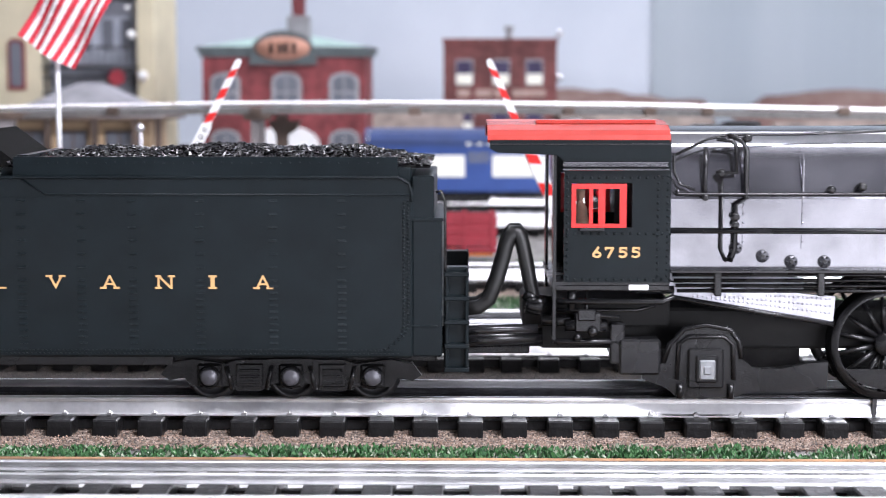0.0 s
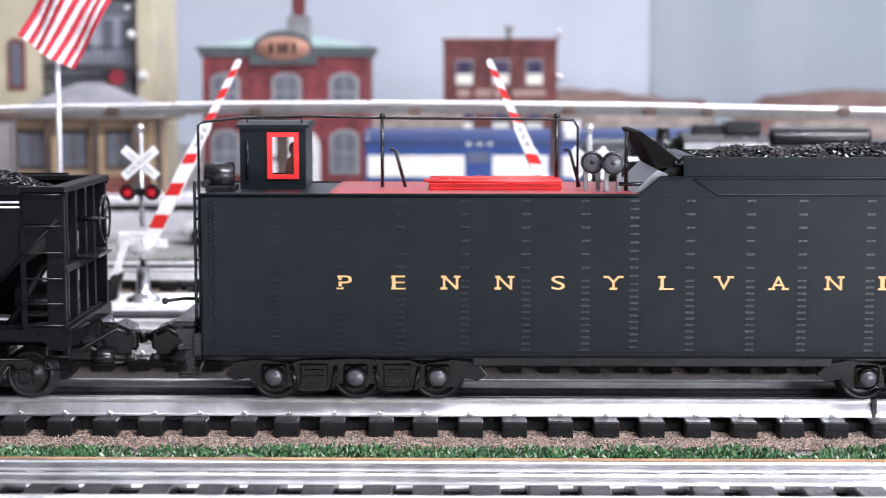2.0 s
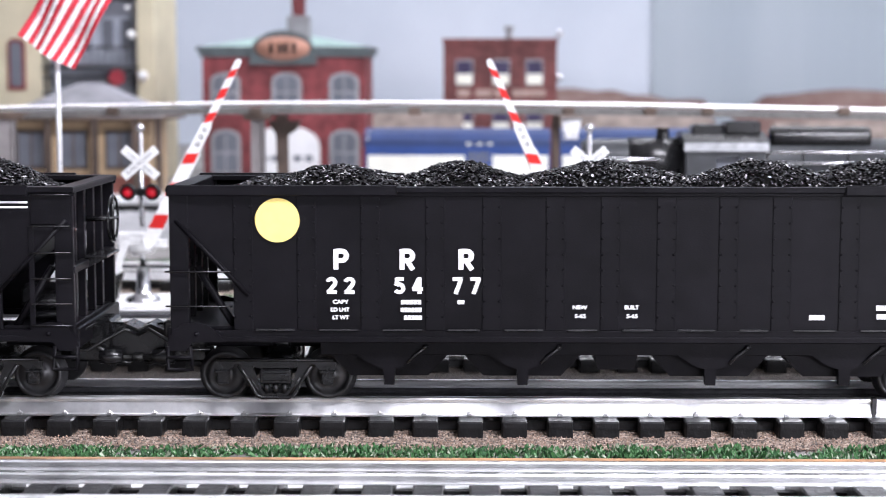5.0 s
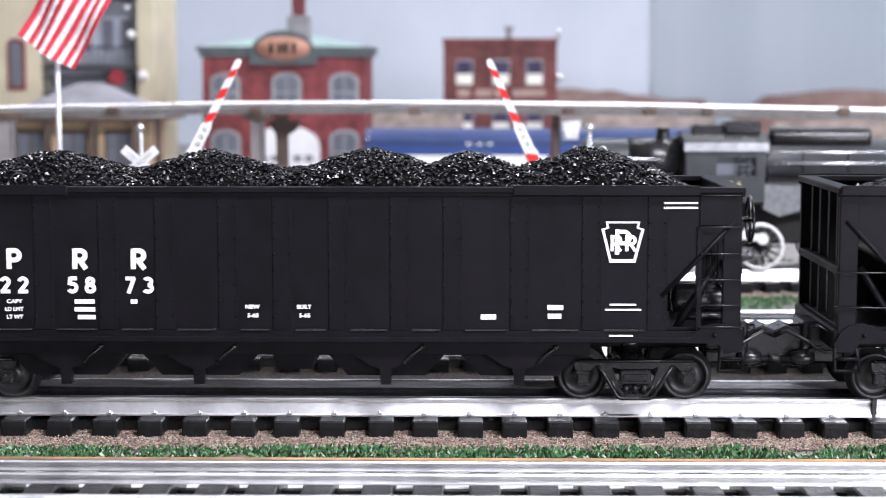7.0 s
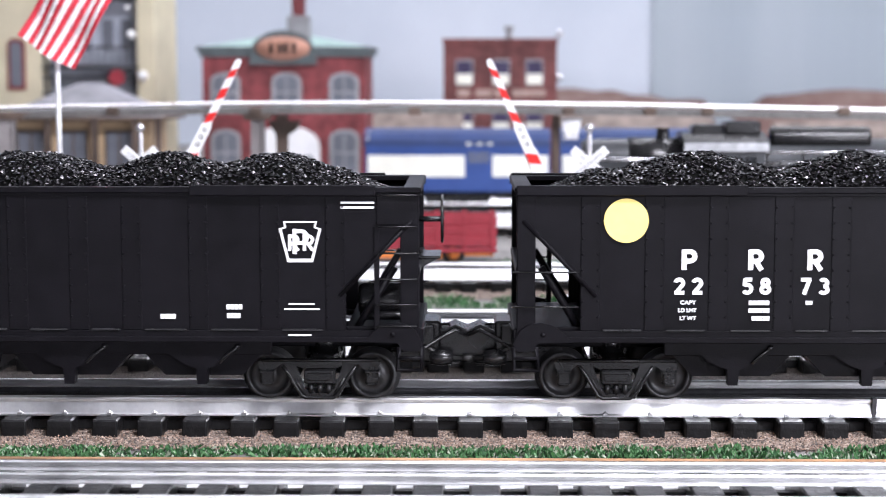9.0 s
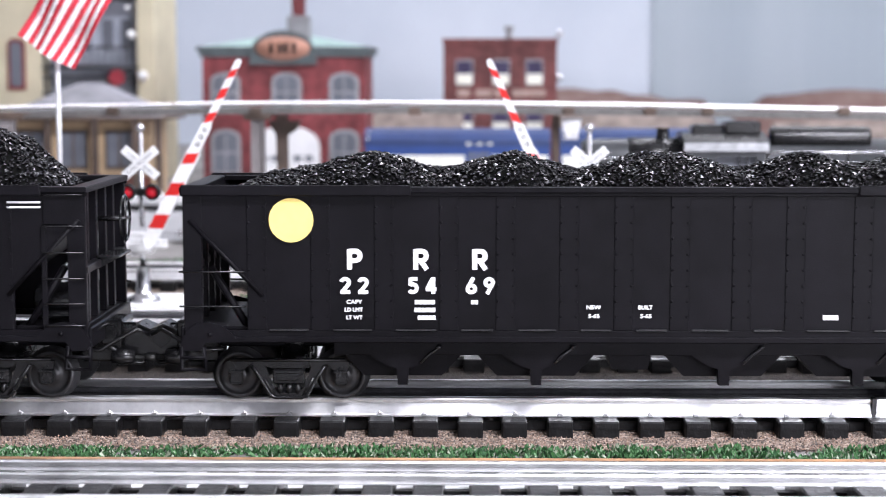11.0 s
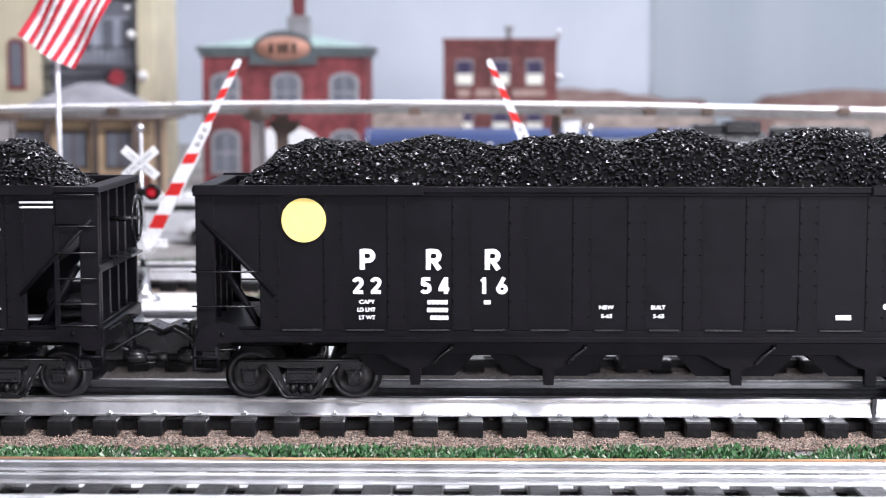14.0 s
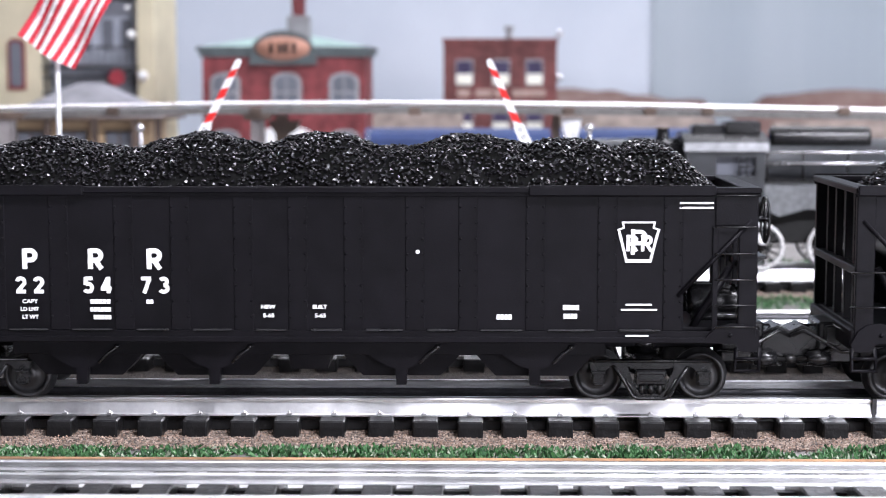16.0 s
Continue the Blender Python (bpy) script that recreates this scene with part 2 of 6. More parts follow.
def stroke(g, pts, half, y):
    """A flat ribbon of even width along a line of (x, z)."""
    n = len(pts)
    closed = n > 3 and math.hypot(pts[0][0] - pts[-1][0], pts[0][1] - pts[-1][1]) < 1e-6
    vs = []
    for i, p in enumerate(pts):
        a = pts[i - 1] if i else (pts[-2] if closed else p)
        b = pts[i + 1] if i < n - 1 else (pts[1] if closed else p)
        d = Vector((b[0] - a[0], b[1] - a[1])).normalized()
        vs += [(p[0] - d.y * half, y, p[1] + d.x * half), (p[0] + d.y * half, y, p[1] - d.x * half)]
    g.add(vs, [(2 * i, 2 * i + 1, 2 * i + 3, 2 * i + 2) for i in range(n - 1)])
    return g


def block_text(g, text, x, z, h, pitch, weight, y, wide=1.0):
    """Heavy block characters centred on (x, z); each stroke lies a hair before the last."""
    for i, ch in enumerate(text):
        cx = x + (i - (len(text) - 1) / 2) * pitch
        for k, line in enumerate(STROKES[ch]):
            stroke(g, [(cx + (p[0] - 0.33) * h * wide, z + (p[1] - 0.5) * h) for p in line], weight * h / 2, y - 0.006 * k)
    return g


GROUND = -12.9
# ---- room ----
def room():
    g = G().box(-3200, 3400, -2000, 2300, -1010, -1000)
    tagged(part("floor", g, mat("grey_carpet", (0.20, 0.19, 0.18), 0.9, 0, 0.2, 40, 0.5)), "dark grey carpet floor of the train room", "floor", kind="structure")
    paint = mat("pale_wall", (0.46, 0.48, 0.51), 0.8, 0, 0.03, 10, 0.1)
    # unseen south wall is kept dark so the boiler top reflects less
    dim = mat("dark_wall", (0.085, 0.085, 0.095), 0.8, 0, 0.1, 10, 0.1)
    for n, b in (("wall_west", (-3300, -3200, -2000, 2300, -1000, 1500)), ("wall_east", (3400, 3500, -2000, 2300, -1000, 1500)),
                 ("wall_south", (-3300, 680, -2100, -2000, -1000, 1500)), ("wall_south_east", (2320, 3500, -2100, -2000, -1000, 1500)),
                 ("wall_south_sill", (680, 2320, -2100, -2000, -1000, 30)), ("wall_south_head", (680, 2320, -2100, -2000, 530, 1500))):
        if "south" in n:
            tagged(part(n, G().box(*b), dim), "unseen wall behind the camera, kept dark to dim reflections", "wall", kind="structure")
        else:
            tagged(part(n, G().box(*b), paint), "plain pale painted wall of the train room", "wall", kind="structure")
    # unseen window added only to house the front fill lamp
    win = tagged(part("fill_window", G().box(680, 2320, -2080, -2060, 30, 530), mat("fill_pane", (0.7, 0.73, 0.78), 0.4, 0, 0.02, 10)), "added unseen frosted window around the front fill lamp", "window", kind="structure")
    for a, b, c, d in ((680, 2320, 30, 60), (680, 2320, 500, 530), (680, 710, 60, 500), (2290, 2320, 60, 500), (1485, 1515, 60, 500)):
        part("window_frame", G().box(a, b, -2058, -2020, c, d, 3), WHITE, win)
    tagged(part("ceiling", G().box(-3300, 3500, -2100, 2400, 1500, 1560), mat("ceiling_white", (0.8, 0.8, 0.8), 0.9, 0, 0.02, 10)), "white ceiling", "ceiling", kind="structure")
    sky = mat("sky_blue_wall", (0.43, 0.48, 0.55), 0.75, 0, 0.05, 5, 0.05, 500, (0.53, 0.575, 0.64))
    tagged(part("wall_north", G().box(-3300, 3500, 2300, 2400, -1000, 1500), sky), "wall painted as pale blue-grey sky", "wall", kind="structure")
    # shade on the right-hand backdrop is put into this darker, banded blue
    sheet = mat("shaded_sky_sheet", (0.285, 0.335, 0.375), 0.7, 0, 0.05, 9, 0.05, 500, (0.37, 0.415, 0.455))
    for nd in list(sheet.node_tree.nodes):
        if nd.type == "TEX_NOISE" and nd.inputs["Scale"].default_value < 40:
            run = sheet.node_tree.nodes.new("ShaderNodeMapping")
            run.inputs["Scale"].default_value = (1.0, 1.0, 0.08)
            sheet.node_tree.links.new(nd.inputs["Vector"].links[0].from_socket, run.inputs["Vector"])
            sheet.node_tree.links.new(run.outputs[0], nd.inputs["Vector"])
    g = G().add([(320 + 60 * i, 2294 - 0.35 * i * i, z) for i in range(30) for z in (-12, 1400)], [(2 * i, 2 * i + 1, 2 * i + 3, 2 * i + 2) for i in range(29)], True)
    tagged(part("backdrop", g, sheet), "blue sky sheet with a visible seam, coloured greyer for its shade", "backdrop", kind="structure")
    g = G().box(-2600, 2900, -139.5, 2296, GROUND - 40, GROUND)
    # unseen white board, added to bounce light into the boiler side and rails
    board = mat("white_board", (0.80, 0.80, 0.80), 0.5, 0, 0.06, 25, 0.2, 600)
    tagged(part("front_reflector", G().box(-2600, 2900, -1250, -140, GROUND - 40, GROUND + 0.4), board), "unseen white board before the layout, added to reflect in boiler and rails", "table", kind="structure")
    tagged(part("ground", g, TABLE), "grey scenicked layout table top", "table", kind="structure")


room()


# ---- tracks ----
def low_rail(y):
    """A lower rail for the foreground track: (y, z) points."""
    return [(y, -2.4), (y + 0.3, -2), (y + 1.9, -2), (y + 2.2, -2.4), (y + 2.2, -3.4), (y + 1.5, -3.8), (y + 3.0, -4.6), (y + 3.0, -4.9), (y - 0.8, -4.9), (y - 0.8, -4.6), (y + 0.7, -3.8), (y, -3.4)]


def rail_profile(y, h=6.5, w=2.6):
    """A T rail with its near top edge at y: (y, z) points."""
    c = y + w / 2
    return [(y, -0.9), (y + 0.25, -0.35), (y + 0.8, 0), (y + w - 0.8, 0), (y + w - 0.25, -0.35), (y + w, -0.9), (y + w, -1.7), (y + w - 0.5, -2.0), (y + w + 0.9, -5.5), (c + 2.6, -6.0), (c + 2.6, -h),
            (c - 2.6, -h), (c - 2.6, -6.0), (y - 0.9, -5.5), (y + 0.5, -2.0), (y, -1.7)]


def tie_mesh(w, y0, y1, top=-6.5):
    return G().box(-w / 2, w / 2, y0, y1, GROUND, top, 0.5).mesh("tie", TIE)


def track(y, label, near, tie_w=8.6, step=15.4, first=1.4, centre=None, low=False, x0=-2500, x1=2800):
    """A three-rail track whose nearest rail has its near top edge at y."""
    t = thing("railway_track", 0, y, 0, label, "track", "tracks of the layout", "structure")
    for k, dy in enumerate((0, 24.5, 39.5) if low else (0, 15.55, 31.1)):
        m = (centre or RAIL_DARK) if k == 1 else RAIL
        g = G().prism(low_rail(dy) if low else rail_profile(dy), x0, x1, "x")
        part("rail", g, m, t, ("" if centre else "blackened centre rail") if k == 1 else "shiny nickel silver rail")
    me = tie_mesh(tie_w, -9, 47 if low else 43, -4.9 if low else -6.5)
    rest = G()
    rnd = random.Random(int(y * 10))
    n0 = int((x0 - first) / step) + 1
    n1 = int((x1 - first) / step)
    for i in range(n0, n1):
        x = first + i * step + rnd.uniform(-0.9, 0.9)
        if near[0] < x < near[1]:
            ob = part("tie", me, TIE, t, at=(x, rnd.uniform(-0.8, 0.6), 0))
            ob.rotation_euler[2] = rnd.uniform(-0.012, 0.012)
        else:
            rest.box(x - tie_w / 2, x + tie_w / 2, -9, 43, GROUND, -6.5)
    ob = part("far_tie", rest, TIE, t)
    ob["kind"] = "stuff"
    clips = G()
    for i in range(n0, n1):
        x = first + i * step
        if near[0] < x < near[1] and not low:
            for dy in (0, 31.1):
                clips.box(x - 0.9, x + 0.9, dy - 1.6, dy + 0.6, -6.5, -5.2, 0.2)
                clips.cyl((x, dy - 1.2, -6.4), (x, dy - 1.2, -4.6), 0.35, 6)
    if clips.v:
        part("rail_clip", clips, RAIL, t)["kind"] = "stuff"
    part("tie_web", G().box(x0, x1, 0.5, 4, GROUND + 1.5, -8.2).box(x0, x1, 30, 33, GROUND + 1.5, -8.2), TIE, t, "black plastic strip between the ties")
    return t


def strip(name, y0, y1, z, material, label, cat, bumpy=0.0, step=6, x0=-1200, x1=1300):
    """A strip of loose ground with an uneven surface."""
    rnd = random.Random(int(y0))
    g = G()
    ny = max(2, int((y1 - y0) / step) + 1)
    nx = int((x1 - x0) / step)
    vs = [(x0 + i * step, y0 + (y1 - y0) * j / (ny - 1), z + (0 if j in (0, ny - 1) else bumpy) + rnd.uniform(-0.5, 0.5) * bumpy) for i in range(nx + 1) for j in range(ny)]
    fs = [(i * ny + j, (i + 1) * ny + j, (i + 1) * ny + j + 1, i * ny + j + 1) for i in range(nx) for j in range(ny - 1)]
    g.add(vs, fs, True)
    return tagged(part(name, g, material), label, cat, kind="stuff")


def turf(y0, y1, x0, x1, count, seed, tall=2.6):
    """Short tufts of scattered green turf."""
    rnd = random.Random(seed)
    vs, fs = [], []
    for _ in range(count):
        x, y = rnd.uniform(x0, x1), rnd.uniform(y0, y1)
        dens = noise.noise((x * 0.05, y * 0.05, seed))
        if dens < -0.35:
            continue
        h = tall * rnd.uniform(0.35, 1.0) * (0.8 + 0.5 * dens)
        a, lean = rnd.uniform(0, 6.28), rnd.uniform(0.4, 2.4)
        dx, dy = math.cos(a), math.sin(a)
        w = rnd.uniform(0.14, 0.42)
        o = len(vs)
        vs += [(x - dy * w, y + dx * w, GROUND), (x + dy * w, y - dx * w, GROUND), (x + dx * lean + dy * w * 0.6, y + dy * lean - dx * w * 0.6, GROUND + h),
               (x + dx * lean * 1.4, y + dy * lean * 1.4, GROUND + h * 0.75)]
        fs += [(o, o + 1, o + 2), (o, o + 2, o + 3)]
    g = G().add(vs, fs)
    return tagged(part("grass", g, GRASS), "ragged strip of bright green scatter grass", "grass", kind="stuff")


track(0, "black-tied three-rail track with bright nickel rails under the coal train", (-190, 190))
track(121, "three-rail track behind the coal train", (-220, 220), first=4.0)
track(177, "three-rail track running past the crossing signals", (-260, 260), first=-3.0)
track(368, "three-rail track with a parked locomotive", (-300, 300), first=2.0)
track(690, "distant three-rail track before the street", (-60, 60), first=5.0, x0=-70)
track(905, "far three-rail track with parked blue baggage cars", (-60, 60), first=0.0)
track(-125, "foreground three-rail track, out of focus", (-190, 190), first=5.5, centre=RAIL, low=True)
tagged(part("rail_joint", G().box(138.2, 139.6, -1.5, 3.0, -6.4, 0.06), RAIL_DARK), "dark joint between two rail lengths", "rail joint")
strip("ballast", -24, 75, GROUND + 0.4, BALLAST, "brown speckled cork ballast under the track", "ballast", 0.5, 3, -300, 300)
# strip behind the train, coloured as lying in its shadow
strip("ballast", 78, 225, GROUND + 0.4, BALLAST_SHADE, "brown speckled cork ballast coloured dark for the train's shade", "ballast", 0.5, 5, -400, 400)
strip("ballast", 335, 420, GROUND + 0.4, BALLAST, "brown speckled cork ballast under the track", "ballast", 0.5, 6, -500, 500)
def grains(y0, y1, x0, x1, count, seed):
    """Loose cork granules."""
    rnd = random.Random(seed)
    vs, fs = [], []
    octa = [(1, 0, 0), (0, 1, 0), (-1, 0, 0), (0, -1, 0), (0, 0, 1), (0, 0, -1)]
    of = [(0, 1, 4), (1, 2, 4), (2, 3, 4), (3, 0, 4), (1, 0, 5), (2, 1, 5), (3, 2, 5), (0, 3, 5)]
    for _ in range(count):
        r = rnd.uniform(0.2, 0.52)
        q = Euler((rnd.uniform(0, 6.3), rnd.uniform(0, 6.3), rnd.uniform(0, 6.3))).to_matrix()
        c = Vector((rnd.uniform(x0, x1), rnd.uniform(y0, y1), GROUND + 0.7 + rnd.uniform(-0.2, 0.5)))
        o = len(vs)
        vs += [tuple(c + q @ Vector((p[0] * r * rnd.uniform(0.7, 1.4), p[1] * r, p[2] * r * 0.8))) for p in octa]
        fs += [tuple(i + o for i in f) for f in of]
    return tagged(part("ballast_grains", G().add(vs, fs), GRAINS), "loose brown and buff cork ballast granules", "ballast", kind="stuff")


grains(-28, 14, -180, 180, 22000, 7)
turf(-39, -25, -260, 260, 7500, 1, 3.3)
turf(296, 338, -400, 400, 12000, 2, 4)
turf(450, 520, -450, 450, 3000, 3, 4)
tagged(part("trim", G().box(-1300, 1300, -51, -41, GROUND, GROUND + 1.6, 0.3), mat("bare_wood_edge", (0.42, 0.24, 0.13), 0.6, 0, 0.2, 80)), "bare wooden edge strip of the layout", "trim", kind="structure")
tagged(part("roadbed", G().box(-1300, 1300, -139, -51.5, GROUND, GROUND + 0.5), mat("pale_roadbed", (0.82, 0.81, 0.83), 0.45, 0, 0.12, 60, 0.4, 500)), "pale grey roadbed under the foreground track", "roadbed", kind="structure")
tagged(part("pavement", G().box(-1500, 1500, 700, 890, GROUND + 0.2, GROUND + 1.4).box(-1500, -75, 640, 698, GROUND + 0.2, GROUND + 1.4).box(-1500, 1500, 960, 1180, GROUND + 0.2, GROUND + 1.4), ROAD), "pale grey street surface", "street", kind="structure")


# ---- rolling stock ----
def wheelset_mesh(r=8.0, hub=True):
    g = G()
    for s in (-1, 1):
        prof = [(1.2, -19.0), (2.6, -19.0), (3.0, -18.4), (5.6, -17.6), (6.6, -18.6), (6.7, -19.3), (r - 0.1, -19.3), (r, -19.0), (r + 0.1, -16.2), (r + 1.3, -15.6), (r + 1.3, -14.8), (r - 0.6, -14.5), (1.3, -14.5)]
        g.lathe([(a, b * s) for a, b in prof], (0, 0, 0), 36)
    g.cyl((0, -19.6, 0), (0, 19.6, 0), 1.2, 10)
    return g.mesh("wheelset", WHEEL)


WHEELSET = wheelset_mesh()
WHEELS = []  # wheelsets that roll: the object, its place in its truck, its radius


def side_frame(y):
    """Cast side frame of a two-axle freight truck, centred on the bolster, its face towards -y."""
    g = G()
    a, b = y, y + 2.2
    g.prism([(-19.5, 13.2), (-19.5, 14.6), (19.5, 14.6), (19.5, 13.2), (8.6, 12.6), (5.6, 11.5), (-5.6, 11.5), (-8.6, 12.6)], a, b)
    for s in (-1, 1):
        g.prism([(8.0 * s, 12.8), (12.0 * s, 12.8), (6.4 * s, 2.8), (4.2 * s, 1.6), (3.6 * s, 3.2), (5.0 * s, 4.6)], a, b)
        g.prism([(12.0 * s, 13.8), (20.5 * s, 13.6), (20.2 * s, 11.6), (19.4 * s, 10.2), (15.8 * s, 10.2), (14.4 * s, 11.6)], a + 0.3, b)
        g.box(15.4 * s, 19.8 * s, a - 1.0, b, 5.8, 10.6, 0.6)
        g.box(15.2 * s, 20.0 * s, a - 1.5, b, 10.0, 10.8, 0.2)
        g.box(16.0 * s, 19.2 * s, a - 1.5, b, 6.0, 6.8, 0.2)
        g.tube([(8.5 * s, a - 0.1, 8.2), (4.7 * s, a - 0.1, 2.2)], 0.45, 6)
    g.prism([(-6.5, 1.4), (6.5, 1.4), (7.2, 3.0), (-7.2, 3.0)], a, b)
    g.tube([(-12.4, a - 0.2, 12.4), (-9.6, a - 0.3, 8.4), (-6.2, a - 0.3, 2.4), (-4.6, a - 0.3, 1.5), (4.6, a - 0.3, 1.5), (6.2, a - 0.3, 2.4), (9.6, a - 0.3, 8.4), (12.4, a - 0.2, 12.4)], 0.62, 8)
    g.tube([(-19.5, a - 0.2, 14.3), (19.5, a - 0.2, 14.3)], 0.6, 8)
    g.box(-5.2, 5.2, a - 0.8, b + 2, 6.2, 11.2, 0.5)
    g.box(-4.2, 4.2, a - 1.1, b, 7.4, 10.0, 0.3)
    for k in (-3, 0, 3):
        g.cyl((k, a + 1, 2.6), (k, a + 1, 6.4), 1.1, 8)
    return g


def freight_truck(parent, x):
    t = part("truck", side_frame(-25.5), TRUCK, parent, "black cast freight truck", (x, 0, 0))
    part("side_frame", side_frame(23.3), TRUCK, t)
    part("bolster", G().box(-4.5, 4.5, -24, 24, 8.5, 13.5, 0.5).cyl((0, 0, 13), (0, 0, 20), 6, 16), TRUCK, t)
    for s in (-1, 1):
        w = part("wheelset", WHEELSET, WHEEL, t, at=(17.6 * s, 0, 8.0))
        WHEELS.append((w, (17.6 * s, 0, 8.0), 8.0))
    return t


def coupler(parent, x, s):
    g = G().box(x, x + 12 * s, -3.2, 3.2, 14.5, 20, 0.6)
    g.box(x + 12 * s, x + 20.5 * s, -5.2, -1.6, 14, 21, 0.9).box(x + 12 * s, x + 16 * s, -5.2, 5.2, 14, 21, 0.9)
    g.tube([(x + 14 * s, 4.4, 17.5), (x + 19 * s, 5.4, 17.5), (x + 21.0 * s, 2.6, 17.5), (x + 19.6 * s, 0.6, 17.5)], 2.2, 8)
    g.cyl((x + 15 * s, 0, 12), (x + 15 * s, 0, 23), 1.0, 8)
    g.tube([(x + 3 * s, -6, 14), (x + 9 * s, -8, 10.5), (x + 15 * s, -7, 10), (x + 18 * s, -4, 12.5)], 0.8, 6)
    c = part("coupler", g, BLACK, parent, "black knuckle coupler")
    part("draft_box", G().box(x - 6 * s, x + 9 * s, -8.5, 8.5, 10.5, 25, 0.8), TRUCK, c)
    part("striker", G().box(x + 2 * s, x + 7 * s, -12, 12, 17, 24, 0.6), TRUCK, c)
    part("coupler_head", G().prism([(x + 8 * s, 13), (x + 12 * s, 11.5), (x + 18.6 * s, 12.5), (x + 18.6 * s, 21.5), (x + 14 * s, 23.5), (x + 8 * s, 21)], -6.5, 6.5), TRUCK, c)
    part("brake_valve", G().lathe([(0.1, -4), (2.4, -3.6), (3.0, 0), (2.4, 4), (0.1, 4.4)], (x + 9 * s, -10, 12.6), 12, "x"), BLACK, c)
    part("air_pipe", G().tube([(x - 8 * s, -14, 16), (x + 2 * s, -13, 15.4), (x + 8 * s, -11, 19), (x + 14 * s, -9, 22), (x + 18 * s, -8, 20)], 0.7, 8), BLACK, c)
    h = G().tube([(x - 2 * s, -9, 19), (x + 2 * s, -10, 18), (x + 6 * s, -10, 15), (x + 10 * s, -9, 12.4), (x + 17 * s, -8, 11.8)], 0.9, 7).cyl((x + 17 * s, -8, 11.8), (x + 20 * s, -8, 12.2), 1.4, 8)
    part("air_hose", h, RUBBER, c)
    h = G()
    for k in range(5):
        h.lathe([(2.6, -0.5), (3.2, 0), (2.6, 0.5)], (x + (3 + k * 1.8) * s, 0, 20.6), 12, "x")
    part("draft_spring", h, GREY, c, "dull steel draft spring")["kind"] = "stuff"
    part("uncoupling_rod", G().tube([(x + 1 * s, -26, 22), (x + 3 * s, -24, 24), (x + 4 * s, -8, 24), (x + 12 * s, -2, 23)], 0.45, 6), BLACK, c)
    return c


def post_mesh(s):
    key = "post_near" if s < 0 else "post_far"
    return bpy.data.meshes.get(key) or G().box(-3.2, 3.2, s * 0.32, -s * 0.2, 25.4, 70.2, 0.2).mesh(key, HOPPER)


POSTS = (-124, -103, -82, -60.6, -41.9, -21, -3.0, 15.4, 35.7, 53.2, 75.3, 98.9, 120.5)


def coal_mesh(hx, hy, z, floor, bumps, seed, n, size=0.62, taper=24):
    """A heap of shiny lumps: bumps are (x, width, height)."""
    rnd = random.Random(seed)

    def top(x, y):
        h = floor + max(b[2] * math.exp(-((x - b[0]) / b[1]) ** 2) for b in bumps)
        fx = min(1, max(0, (hx - abs(x)) / taper))
        fy = 1 - (abs(y) / hy) ** 2.4
        return z + h * fx ** 0.8 * fy + noise.noise((x * 0.12, y * 0.12, seed)) * 1.3 * min(1, fx + 0.2)
    g = G()
    nx, ny = 150, 30
    vs = [(-hx + 2 * hx * i / nx, -hy + 2 * hy * j / ny, top(-hx + 2 * hx * i / nx, -hy + 2 * hy * j / ny) - 1.3) for i in range(nx + 1) for j in range(ny + 1)]
    fs = [(i * (ny + 1) + j, (i + 1) * (ny + 1) + j, (i + 1) * (ny + 1) + j + 1, i * (ny + 1) + j + 1) for i in range(nx) for j in range(ny)]
    bed = G().add(vs, fs)
    octa = [(1, 0, 0), (0, 1, 0), (-1, 0, 0), (0, -1, 0), (0.2, 0.1, 1), (-0.1, 0, -1)]
    of = [(0, 1, 4), (1, 2, 4), (2, 3, 4), (3, 0, 4), (1, 0, 5), (2, 1, 5), (3, 2, 5), (0, 3, 5)]
    for _ in range(n):
        x, y = rnd.uniform(-hx, hx), rnd.uniform(-hy, hy * 0.8)
        r = size * rnd.uniform(0.6, 1.25)
        q = Euler((rnd.uniform(0, 6.3), rnd.uniform(0, 6.3), rnd.uniform(0, 6.3))).to_matrix()
        c = Vector((x, y, top(x, y) + rnd.uniform(-0.6, 0.4)))
        g.add([c + q @ Vector((p[0] * r * rnd.uniform(0.7, 1.3), p[1] * r, p[2] * r * rnd.uniform(0.6, 1.1))) for p in octa], of)
    return g, bed


